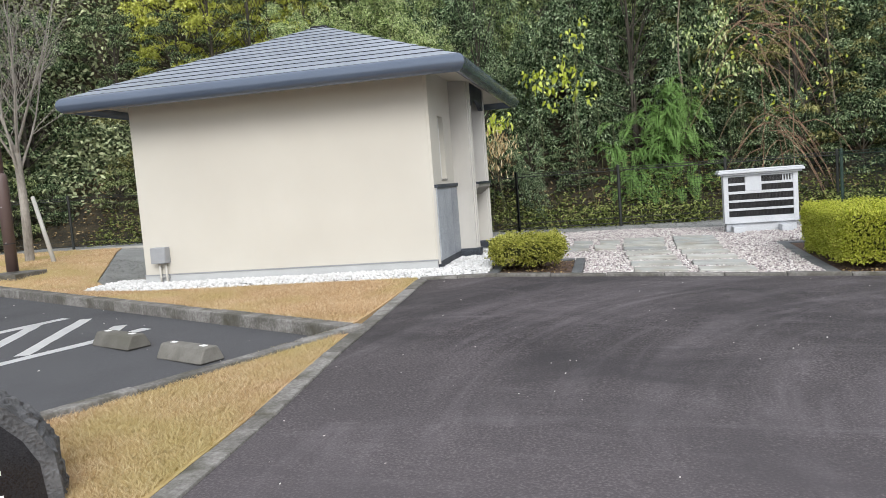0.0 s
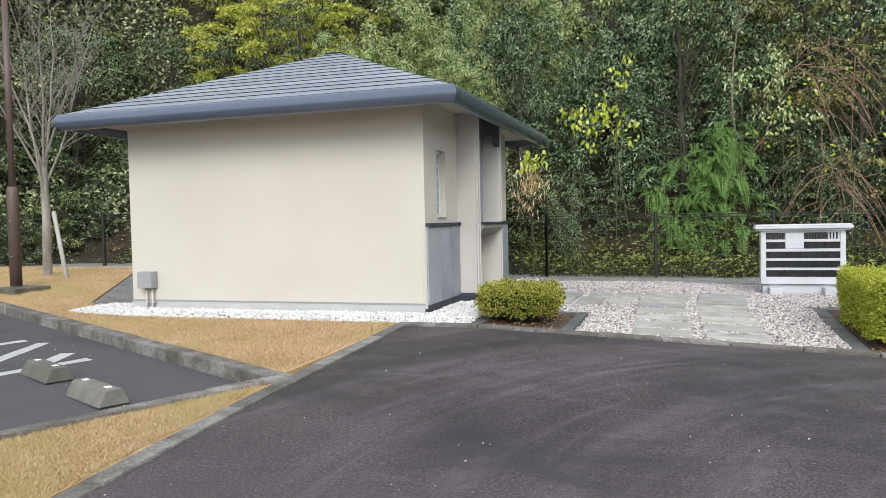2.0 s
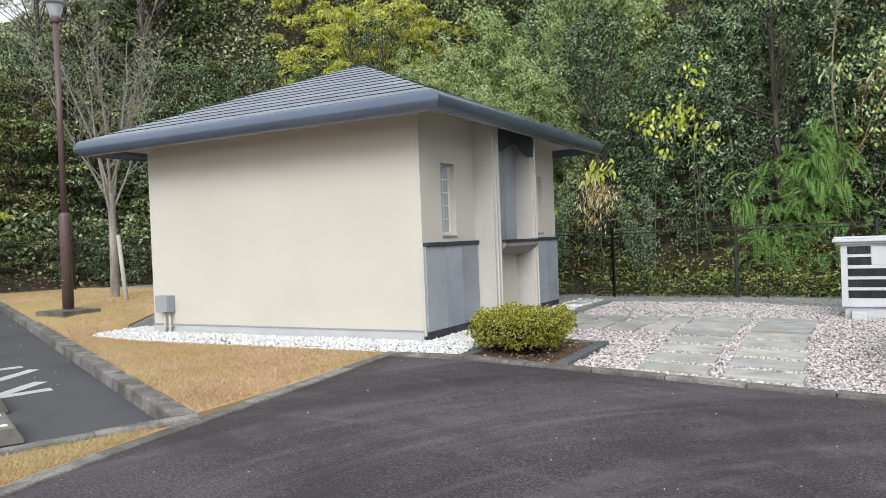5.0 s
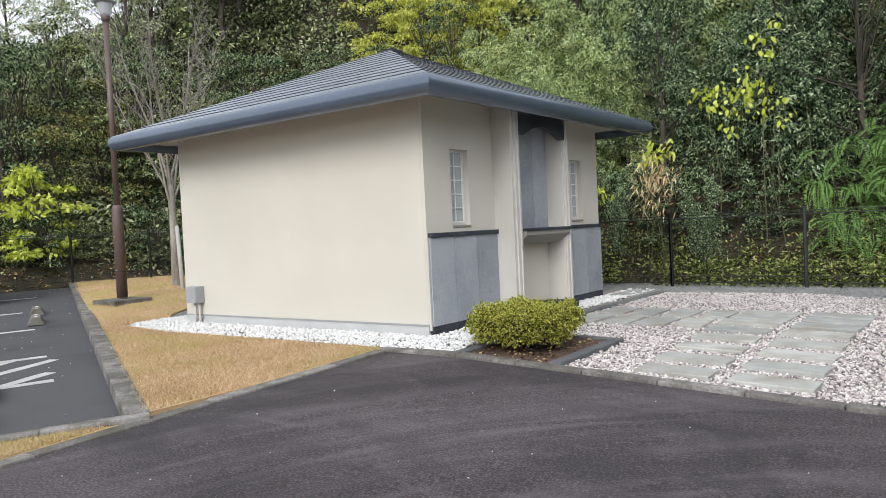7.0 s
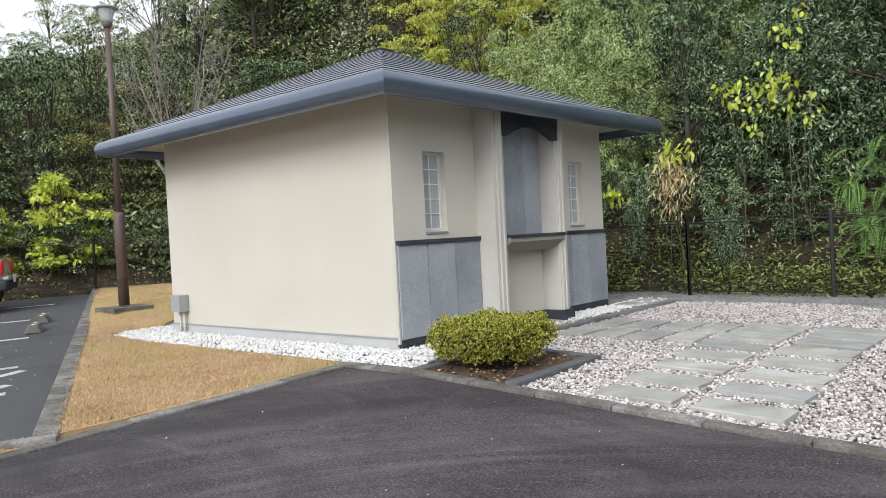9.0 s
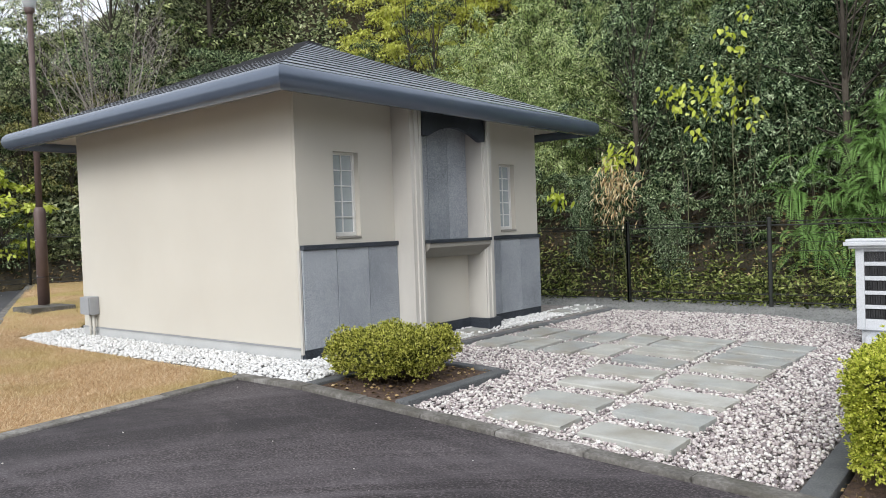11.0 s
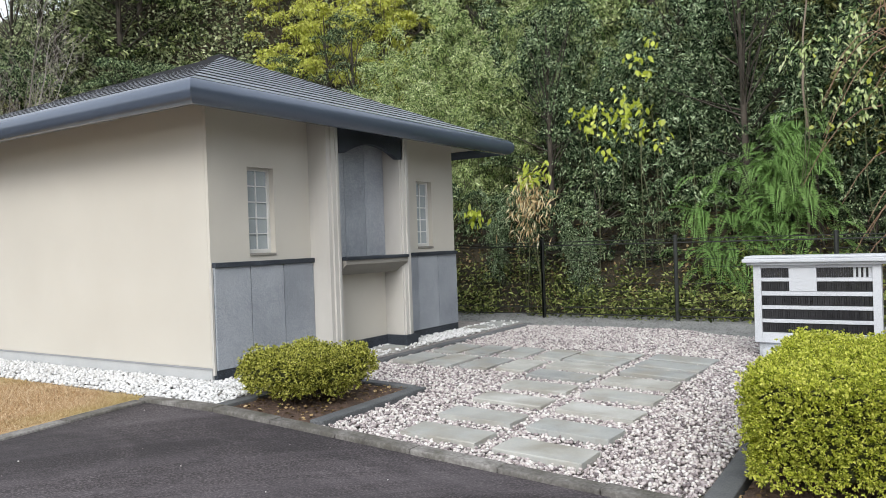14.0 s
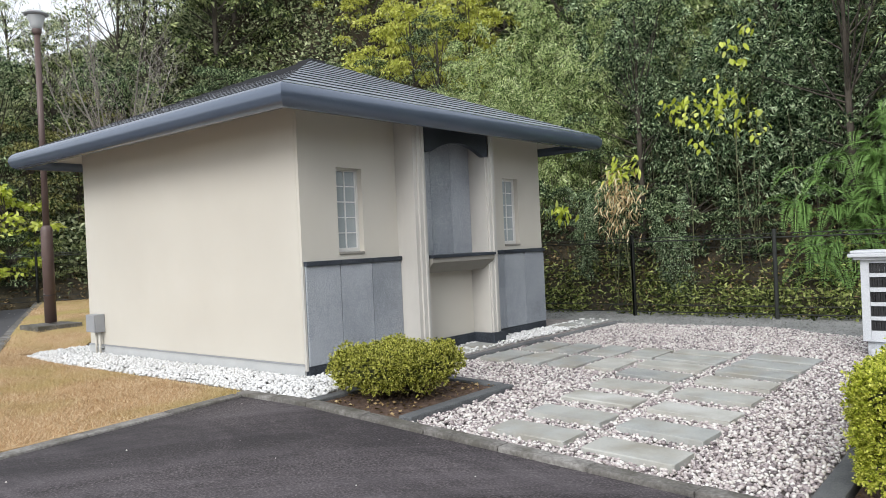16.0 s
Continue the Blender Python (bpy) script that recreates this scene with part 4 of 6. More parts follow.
# ---- shrubs ----
def clipped_shrub(name, label, x0, x1, y0, y1, z0, z1, count, material, seed, round_off, leaf=0.03, category="shrub", deep=0.1):
    """A clipped azalea: twigs inside, small leaves in tufts over a rounded block coloured as inner shade."""
    rng = np.random.default_rng(seed)
    base = thing(name, label, category, ((x0 + x1) / 2, (y0 + y1) / 2, z0))
    c = np.array([(x0 + x1) / 2, (y0 + y1) / 2, (z0 + z1) / 2])
    h = np.array([(x1 - x0) / 2, (y1 - y0) / 2, (z1 - z0) / 2])
    tufts = count // 8
    # solid filler core; the shade inside the shrub is painted into it
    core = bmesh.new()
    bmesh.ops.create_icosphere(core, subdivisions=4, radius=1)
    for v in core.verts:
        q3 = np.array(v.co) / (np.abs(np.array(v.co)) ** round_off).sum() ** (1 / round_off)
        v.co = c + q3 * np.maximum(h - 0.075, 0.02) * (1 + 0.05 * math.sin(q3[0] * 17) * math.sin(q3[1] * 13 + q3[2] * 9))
    part("shade_core", core, L_core, base, "dark filler core with the shade between leaves in its colour", True)
    p = rng.uniform(-1, 1, (tufts * 5, 3))
    e = round_off
    k = (abs(p) ** e).sum(1) ** (1 / e)
    p = p / np.maximum(k, 1e-6)[:, None]
    area = np.array([h[1] * h[2], h[0] * h[2], h[0] * h[1]])
    ax = abs(p).argmax(1)
    p = p[(rng.uniform(size=len(p)) < area[ax] / area.max() + 0.12) & (p[:, 2] > -0.9)][:tufts]
    nor = unit(p ** 3 / h)
    bump = 0.03 * np.sin(p[:, 0] * h[0] * 11 + 1) * np.sin(p[:, 1] * h[1] * 12 + p[:, 2] * 2) + 0.012 * np.sin(p[:, 0] * h[0] * 37) * np.sin(p[:, 1] * h[1] * 41 + p[:, 2] * h[2] * 33) + rng.normal(0, 0.02, len(p))
    depth = rng.uniform(0, 1, len(p)) ** 1.5 * deep + 0.35 * deep * np.clip(np.sin(p[:, 0] * h[0] * 23 + 3 * p[:, 2]) * np.sin(p[:, 1] * h[1] * 19 + p[:, 2] * h[2] * 27), 0, 1)
    low = p[:, 2] < -0.3
    pos = c + p * h + nor * (bump - depth)[:, None]
    pos[low] -= nor[low] * rng.uniform(0, 0.06, low.sum())[:, None] * np.array([1, 1, 0])
    n = 8
    # each tuft is a rosette: leaves spread round its own shoot
    axis = unit(nor * 0.7 + rng.normal(0, 0.35, nor.shape) + np.array([0, 0, 0.45]))
    sx = unit(np.cross(axis, np.array([0.31, 0.87, 0.2])))
    sy = np.cross(axis, sx)
    turn = (np.arange(n) * 2.4)[None, :] + rng.uniform(0, 6.28, (len(pos), 1))
    flare = np.linspace(0.35, 1.5, n)[None, :] * rng.uniform(0.8, 1.2, (len(pos), n))
    al = axis[:, None] + (sx[:, None] * np.cos(turn)[..., None] + sy[:, None] * np.sin(turn)[..., None]) * flare[..., None]
    al = al.reshape(-1, 3)
    at = np.repeat(pos, n, 0) + rng.normal(0, 0.004, (len(pos) * n, 3))
    me = leaves("crown", at, al, leaf * rng.uniform(0.7, 1.25, len(at)), leaf * 0.55, material, fold=0.12, wide=0.55, rng=rng)
    ob = new("crown", me)
    ob.parent = base
    ob.matrix_basis = PLACE[base].inverted()
    tw = bmesh.new()
    r2 = random.Random(seed)
    for i in range(60):
        a0 = Vector((c[0] + r2.uniform(-0.35, 0.35) * h[0], c[1] + r2.uniform(-0.35, 0.35) * h[1], z0 - 0.02))
        t = c + (pos[r2.randrange(len(pos))] - c) * 0.9
        mid = Vector(t) * 0.5 + a0 * 0.5 + Vector((r2.uniform(-0.05, 0.05), r2.uniform(-0.05, 0.05), 0.0))
        rod(a0, mid, 0.007, 0.005, 5, tw, False)
        rod(mid, t, 0.005, 0.002, 5, tw, False)
    part("stem", tw, M_darkbark, base, "thin brown stems")
    return base


clipped_shrub("azalea_shrub", "low clipped azalea with yellow-green leaves in a soil bed", -1.36, -0.45, 9.54, 10.46, -0.04, 0.30, 44000, L_azalea, 3, 3.4, 0.021)
clipped_shrub("azalea_hedge", "broad clipped bright yellow-green azalea hedge", 2.46, 4.3, 9.52, 11.35, -0.2, 0.375, 230000, L_hedge, 4, 14, 0.0185, "hedge", 0.05)
rng = np.random.default_rng(31)
q = np.concatenate([scatter([(-1.2, 9.47), (-0.4, 9.47), (-0.4, 10.68), (-1.2, 10.68)], 300, 32), scatter([(2.46, 9.3), (2.9, 9.3), (2.9, 9.7), (2.46, 9.7)], 300, 33)])
at = np.column_stack([q, levels(q) + 0.012])
ob = new("fallen_leaves", leaves("fallen_leaves", at, np.column_stack([rng.normal(size=(len(q), 2)), rng.normal(0, 0.15, len(q))]), 0.035, 0.02, L_litter, rng=rng))
tagged(ob, "small brown fallen leaves on the soil", "leaves", kind="stuff")

# ---- name board ----
board = thing("stone_name_board", "pale grey granite tablet with rows of black name plates", "memorial board", (2.37, 13.5, -0.12))
X0, X1, Y0, Y1 = 1.83, 2.91, 13.36, 13.56
part("back_slab", box(X0, X1, Y0 + 0.03, Y1, 0.02, 0.796, 0.006), M_boardstone, board)
ROWS_Z = [0.12, 0.25, 0.38, 0.515, 0.645]
RH = 0.095
part("side_frame", box(X0, X0 + 0.07, Y0, Y0 + 0.03, 0.02, 0.796, 0.004), M_boardstone, board)
part("side_frame", box(X1 - 0.07, X1, Y0, Y0 + 0.03, 0.02, 0.796, 0.004), M_boardstone, board)
zs = [0.02] + [z for r in ROWS_Z for z in (r, r + RH)] + [0.796]
for i in range(0, len(zs), 2):
    part("rail", box(X0 + 0.07, X1 - 0.07, Y0, Y0 + 0.03, zs[i], zs[i + 1], 0.004), M_boardstone, board)
part("blank_panel", box(X0 + 0.32, X0 + 0.555, Y0 - 0.002, Y0 + 0.03, ROWS_Z[3] + 0.002, ROWS_Z[4] + RH - 0.002, 0.003), M_boardstone, board, "blank pale title stone")
plate = bmesh.new()
box(-0.009, 0.009, -0.006, 0.006, -RH / 2 + 0.003, RH / 2 - 0.003, 0.0025, plate)
pm = bpy.data.meshes.new("name_plate")
plate.to_mesh(pm)
plate.free()
pm.materials.append(M_plate)
base_m = PLACE[board].inverted()
for ri, r in enumerate(ROWS_Z):
    x, k = X0 + 0.081, 0
    while x < X1 - 0.08:
        hidden = ri >= 3 and X0 + 0.31 < x < X0 + 0.565
        if not hidden and not (ri == 4 and x > X1 - 0.24 and k % 2):
            part_data("name_plate", pm, board, base_m @ Matrix.Translation((x, Y0 + 0.022, r + RH / 2)))
        x, k = x + 0.0202, k + 1
    part("recess", box(X0 + 0.071, X1 - 0.071, Y0 + 0.0265, Y0 + 0.0305, r + 0.001, r + RH - 0.001), M_plate if ri < 4 else M_boardstone, board)
bm = bmesh.new()
box(1.745, 2.995, 13.27, 13.65, 0.796, 0.831, 0.008, bm)
box(1.78, 2.96, 13.31, 13.61, 0.770, 0.796, 0.006, bm)
box(1.76, 2.98, 13.29, 13.63, 0.831, 0.856, 0.012, bm)
part("coping", bm, M_boardstone, board, "moulded pale granite coping")
part("base", box(X0 + 0.03, X1 - 0.03, Y0 + 0.05, Y1, -0.3, 0.02), M_boardstone, board)
for x in (1.93, 2.62):
    part("foot", box(x, x + 0.16, 13.16, 13.42, -0.28, -0.02, 0.008), M_boardstone, board, "square granite block")


# ---- fences ----
def fence_run(name, label, pts, material, spacing=2.0, height=1.17, mesh=0.05, base=None):
    """A wire mesh fence: posts, rails and wires of each bay."""
    run = thing(name, label, "fence", (*pts[0], level(*pts[0])), kind="structure")
    for (x0, y0), (x1, y1) in zip(pts, pts[1:]):
        d = Vector((x1 - x0, y1 - y0, 0))
        n = max(1, round(d.length / spacing))
        u = d.normalized()
        side = Vector((-u.y, u.x, 0))
        for i in range(n + 1):
            p = Vector((x0, y0, 0)) + d * (i / n)
            z = level(p.x, p.y) if base is None else base
            bm = rod((p.x, p.y, z - 0.3), (p.x, p.y, z + height), 0.03, sides=10)
            post = part("post", bm, material, run)
            part("post_cap", lathe([(0.033, 0), (0.033, 0.015), (0.015, 0.03)], (p.x, p.y, z + height), 10), material, post)
            if i == n:
                break
            q2 = Vector((x0, y0, 0)) + d * ((i + 1) / n)
            z2 = level(q2.x, q2.y) if base is None else base
            bay = bmesh.new()
            a, b = p + u * 0.03 - side * 0.035, q2 - u * 0.03 - side * 0.035
            for h, r in ((0.06, 0.009), (height - 0.08, 0.009), (height - 0.03, 0.006), (0.16, 0.006)):
                rod((a.x, a.y, z + h), (b.x, b.y, z2 + h), r, sides=5, bm=bay, caps=False)
            for k in range(1, 9):
                h = 0.06 + k * (height - 0.14) / 9
                rod((a.x, a.y, z + h), (b.x, b.y, z2 + h), 0.0024, sides=3, bm=bay, caps=False)
            m = int(d.length / n / mesh)
            for k in range(1, m):
                w = a.lerp(b, k / m)
                zz = z + (z2 - z) * k / m
                rod((w.x, w.y, zz + 0.06), (w.x, w.y, zz + height - 0.03), 0.0016, sides=3, bm=bay, caps=False)
            part("mesh_panel", bay, material, run, "welded wire mesh panel")
    return run


fence_run("back_fence", "dark wire mesh fence along the foot of the slope", [(-11.7, 15.65), (-1.71, 16.09), (4.28, 16.38)], M_fence)
fence_run("left_fence", "dark wire mesh fence beyond the parking lot", [(-11.9, 15.9), (-13.9, 14.4), (-14.7, 12.9), (-16.6, 7.2)], M_fence)
fence_run("right_fence", "green coated wire mesh fence turning the corner", [(4.33, 16.3), (6.6, 10.5)], M_greenfence, mesh=0.04)

# ---- lamp post ----
LX, LY = -8.84, 10.69
lz = lawn_level(LX, LY) + 0.03
lamp = thing("street_lamp", "brown steel lamp post with a flared glass head", "street lamp", (LX, LY, lz))
part("footing", box(LX - 0.33, LX + 0.33, LY - 0.33, LY + 0.33, lz - 0.25, lz + 0.02, 0.012), M_kerb, lamp, "square concrete footing", False)
part("lower_pole", lathe([(0.085, 0), (0.085, 1.42), (0.075, 1.47), (0.05, 1.50)], (LX, LY, lz + 0.04), 20), M_pole, lamp, "", True)
part("upper_pole", rod((LX, LY, lz + 1.50), (LX, LY, lz + 4.52), 0.048, 0.042, 16), M_pole, lamp, "", True)
part("band", lathe([(0.088, 0), (0.088, 0.012)], (LX, LY, lz + 0.46), 20), M_carblack, lamp)
for z in (0.48, 1.02):
    part("bolt", lathe([(0.011, 0), (0.011, 0.012)], (LX + 0.02, LY - 0.088, lz + z), 8), M_chrome, lamp)
head = part("head", lathe([(0.05, 0), (0.07, 0.04), (0.07, 0.10), (0.055, 0.12)], (LX, LY, lz + 4.48), 20), M_pole, lamp, "", True)
part("glass_bowl", lathe([(0.07, 0), (0.085, 0.05), (0.125, 0.19), (0.13, 0.21)], (LX, LY, lz + 4.57), 24), M_lampglass, lamp, "clear flared glass bowl", True)
part("hat", lathe([(0.14, 0), (0.178, 0.02), (0.182, 0.032), (0.13, 0.062), (0.04, 0.075)], (LX, LY, lz + 4.77), 24), M_grey, lamp, "grey metal hat", True)


# ---- parking lot ----
def lot_point(s, d):
    """s metres along the raised kerb from the corner, d metres out into the lot."""
    p = Vector((-2.16, 6.78, 0)) + LOT_U * s + LOT_V * d
    p.z = kerb_level(p.x, p.y) - 0.11
    return p


def paint(name, x0, y0, x1, y1, width=0.14):
    a, b = Vector((x0, y0, 0)), Vector((x1, y1, 0))
    u = (b - a).normalized()
    side = Vector((-u.y, u.x, 0)) * width / 2
    bm = bmesh.new()
    n = max(2, int((b - a).length / 0.15))
    rows = []
    r = random.Random(int(abs(x0) * 100 + y0 * 7))
    for i in range(n + 1):
        p = a.lerp(b, i / n)
        row = []
        for o in (side * r.uniform(0.85, 1.1), -side * r.uniform(0.85, 1.1)):
            v = p + o
            row.append(bm.verts.new((v.x, v.y, kerb_level(v.x, v.y) - 0.106)))
        rows.append(row)
    for p0, p1 in zip(rows, rows[1:]):
        bm.faces.new((p0[0], p0[1], p1[1], p1[0]))
    bmesh.ops.solidify(bm, geom=bm.faces[:], thickness=0.003)
    bmesh.ops.recalc_face_normals(bm, faces=bm.faces[:])
    ob = link(name, bm, M_white)
    return tagged(ob, "white painted line on the dark asphalt", "road marking", "parking bay lines", "structure")


for x, y in ((-4.36, 7.37), (-5.76, 7.98), (-8.21, 9.0), (-10.64, 9.93), (-13.24, 11.38)):
    paint("bay_line", x, y, x - 0.39 * 4.2, y - 0.92 * 4.2)
paint("hatch_line", -5.46, 7.92, -4.92, 6.38)
paint("hatch_line", -4.78, 7.54, -4.56, 6.95)
paint("hatch_line", -5.9, 7.75, -5.3, 6.2)
paint("hatch_line", -6.5, 6.5, -5.95, 5.0)


def wheel_stop(s, d):
    p = lot_point(s, d)
    prof = [(-0.115, 0.0), (0.115, 0.0), (0.105, 0.03), (0.06, 0.115), (0.045, 0.12), (-0.045, 0.12), (-0.06, 0.115), (-0.105, 0.03)]
    bm = bmesh.new()
    a = [bm.verts.new((-0.3, y, z)) for y, z in prof]
    b = [bm.verts.new((0.3, y, z)) for y, z in prof]
    bm.faces.new(a)
    bm.faces.new(b[::-1])
    for i in range(len(prof)):
        j = (i + 1) % len(prof)
        bm.faces.new((a[j], a[i], b[i], b[j]))
    bmesh.ops.recalc_face_normals(bm, faces=bm.faces[:])
    bmesh.ops.bevel(bm, geom=bm.edges[:], offset=0.008, segments=1, affect="EDGES")
    st = thing("wheel_stop", "mossy trapezoid concrete wheel stop on the asphalt", "wheel stop", tuple(p), "wheel stops", turn=154.4)
    m = PLACE[st]
    bm.transform(m)
    body = part("block", bm, M_stop, st)
    for x in (-0.2, 0.2):
        c = box(x - 0.03, x + 0.03, -0.02, 0.02, 0.116, 0.124)
        c.transform(m)
        part("reflector", c, M_white, st)
    sl = box(0.296, 0.304, -0.035, 0.035, 0.035, 0.065)
    sl.transform(m)
    part("lifting_slot", sl, M_carblack, st)


for s, d in ((0.72, 0.96), (1.79, 0.94)):
    wheel_stop(s, d)
for s in (7.15, 8.5):
    wheel_stop(s, 0.6)


# ---- parked car ----
def extrude_profile(prof, y0, y1, bevel=0.03):
    bm = bmesh.new()
    a = [bm.verts.new((x, y0, z)) for x, z in prof]
    b = [bm.verts.new((x, y1, z)) for x, z in prof]
    bm.faces.new(a)
    bm.faces.new(b[::-1])
    for i in range(len(prof)):
        j = (i + 1) % len(prof)
        bm.faces.new((a[j], a[i], b[i], b[j]))
    bmesh.ops.recalc_face_normals(bm, faces=bm.faces[:])
    if bevel:
        bmesh.ops.bevel(bm, geom=bm.edges[:], offset=bevel, segments=3, affect="EDGES")
    return bm


def build_car(at, turn):
    car = thing("compact_suv", "beige compact suv with a white roof, parked", "car", at, turn=turn)
    m = PLACE[car]

    def add(name, bm, mat, label="", parent=None, smooth=True):
        bm.transform(m)
        return part(name, bm, mat, parent or car, label, smooth)

    W = 0.82
    body = [(0.06, 0.42), (0.0, 0.55), (0.03, 0.92), (0.10, 1.06), (2.6, 1.08), (3.55, 1.02), (3.70, 0.85), (3.72, 0.42), (3.3, 0.34), (0.45, 0.34)]
    b = add("body", extrude_profile(body, -W, W, 0.05), M_carpaint)
    cabin = [(0.10, 1.05), (0.24, 1.52), (0.40, 1.60), (1.9, 1.62), (2.25, 1.55), (2.75, 1.07)]
    add("cabin", extrude_profile(cabin, -W + 0.07, W - 0.07, 0.05), M_carglass, "dark tinted glasshouse")
    roofp = [(0.10, 1.56), (0.14, 1.62), (0.45, 1.685), (1.8, 1.70), (2.25, 1.63), (2.2, 1.57), (0.4, 1.55)]
    add("roof_panel", extrude_profile(roofp, -W + 0.06, W - 0.06, 0.03), M_carwhite, "white painted roof with a spoiler")
    for side in (-1, 1):
        y = side * (W - 0.055)
        for xa, xb in ((0.16, 0.30), (1.12, 1.22)):
            bm = bmesh.new()
            rod((xa, y, 1.06), (xb if xa < 1 else xa + 0.03, y, 1.57), 0.045, 0.035, 6, bm)
            add("pillar", bm, M_carpaint)
        for x in (0.62, 3.0):
            bm = lathe([(0.335, 0.0), (0.335, 0.035), (0.42, 0.035), (0.43, 0.03), (0.43, 0.0)], (0, 0, 0), 28)
            bm.transform(Matrix.Translation((x, side * (W - 0.025), 0.36)) @ Matrix.Rotation(-side * math.pi / 2, 4, "X"))
            add("arch_trim", bm, M_carblack, "black plastic wheel arch")
        add("sill_trim", box(0.95, 2.65, min(side * (W - 0.02), side * (W + 0.02)), max(side * (W - 0.02), side * (W + 0.02)), 0.32, 0.52, 0.02), M_carblack, "black plastic sill")
        tl = add("tail_light", box(-0.015, 0.16, min(side * 0.66, side * 0.835), max(side * 0.66, side * 0.835), 0.72, 0.99, 0.03), M_tail, "red tail light")
        for x in (0.62, 3.0):
            wm = Matrix.Translation((x, side * (W - 0.055), 0.325)) @ Matrix.Rotation(-side * math.pi / 2, 4, "X")
            ty = lathe([(0.21, -0.09), (0.30, -0.095), (0.325, -0.07), (0.325, 0.07), (0.30, 0.1), (0.215, 0.1)], (0, 0, 0), 32)
            ty.transform(wm)
            wheel = add("wheel", ty, M_rubber, "wheel with a dark alloy rim")
            rim = lathe([(0.212, 0.05), (0.212, 0.098), (0.195, 0.098), (0.19, 0.06), (0.03, 0.055)], (0, 0, 0), 28)
            for k in range(5):
                a = 2 * math.pi * k / 5
                sp = box(0.03, 0.195, -0.022, 0.022, 0.06, 0.088, 0.006)
                sp.transform(Matrix.Rotation(a, 4, "Z"))
                merged(sp, rim)
            rim.transform(wm)
            add("rim", rim, M_rim, "dark alloy rim", wheel)
    add("rear_bumper", box(-0.07, 0.12, -W - 0.01, W + 0.01, 0.40, 0.62, 0.05), M_carblack, "black rear bumper")
    add("bumper_trim", box(-0.10, 0.06, -W + 0.06, W - 0.06, 0.60, 0.68, 0.03), M_chrome, "silver bumper trim")
    add("number_plate", box(-0.112, -0.098, -0.165, 0.165, 0.55, 0.70, 0.004), M_white, "blank white plate")
    add("underbody", box(0.2, 3.5, -0.7, 0.7, 0.2, 0.36, 0.02), M_carblack)
    return car


cp = lot_point(11.6, 1.4)
build_car((cp.x, cp.y, cp.z), 244.5)

# ---- black stone by the road ----
def build_stone():
    st = thing("stone_marker", "polished black stone marker with hewn edges and white marks", "stone monument", (-2.72, 3.24, -0.26))
    q = Vector((-0.645, 0.735, 0)).normalized()
    left = Vector((-q.y, q.x, 0))
    rim = [(-0.62, -0.15), (0.40, -0.15), (0.42, 0.10), (0.40, 0.30), (0.34, 0.42), (0.24, 0.53), (0.10, 0.60), (-0.2, 0.64), (-0.5, 0.60), (-0.62, 0.45)]
    m = Matrix.Translation((-2.55, 3.32, -0.31)) @ Matrix(((-left.x, q.x, 0, 0), (-left.y, q.y, 0, 0), (0, 0, 1, 0), (0, 0, 0, 1)))
    bm = bmesh.new()
    a = [bm.verts.new((x, 0.0, z)) for x, z in rim]
    b = [bm.verts.new((x + 0.02, 0.24, z + 0.01)) for x, z in rim]
    bm.faces.new(a)
    bm.faces.new(b[::-1])
    for i in range(len(rim)):
        j = (i + 1) % len(rim)
        bm.faces.new((a[j], a[i], b[i], b[j]))
    bmesh.ops.recalc_face_normals(bm, faces=bm.faces[:])
    bmesh.ops.subdivide_edges(bm, edges=bm.edges[:], cuts=5, use_grid_fill=True)
    r = random.Random(9)
    for v in bm.verts:
        if v.co.y > 0.03:
            v.co += Vector((r.uniform(-0.012, 0.012), r.uniform(-0.01, 0.01), r.uniform(-0.012, 0.012)))
    bm.transform(m)
    part("block", bm, M_roughstone, st, "hewn grey-black stone block")
    face = [(x * 0.88 - 0.01, max(z * 0.9, -0.15)) for x, z in rim]
    bm = bmesh.new()
    a = [bm.verts.new((x, -0.004, z)) for x, z in face]
    b = [bm.verts.new((x, 0.01, z)) for x, z in face]
    bm.faces.new(a)
    bm.faces.new(b[::-1])
    for i in range(len(rim)):
        j = (i + 1) % len(rim)
        bm.faces.new((a[j], a[i], b[i], b[j]))
    bmesh.ops.recalc_face_normals(bm, faces=bm.faces[:])
    bm.transform(m)
    part("polished_face", bm, M_blackstone, st, "polished black face")
    for x0, x1, z0, z1 in ((0.06, 0.19, 0.30, 0.325), (0.04, 0.2, 0.255, 0.275), (0.08, 0.17, 0.215, 0.235), (0.115, 0.135, 0.16, 0.33), (0.05, 0.2, 0.15, 0.17)):
        b2 = box(x0, x1, -0.008, -0.003, z0, z1, 0.002)
        b2.transform(m)
        part("white_bar", b2, M_white, st)


build_stone()

# small pale grit on the asphalt
q = scatter([(-1.8, 1.5), (-1.8, 9.2), (4.0, 9.0), (4.0, 1.5)], 3, 61)
pebbles("grit", "a few pale bits of grit scattered on the asphalt", np.column_stack([q, levels(q) + 0.002]), 0.005, M_pebble, 62, "grit")
q = scatter(LOT, 3, 63)
pebbles("grit", "a few pale bits of grit on the parking lot", np.column_stack([q, [kerb_level(x, y) - 0.108 for x, y in q]]), 0.008, M_pebble, 64, "grit")


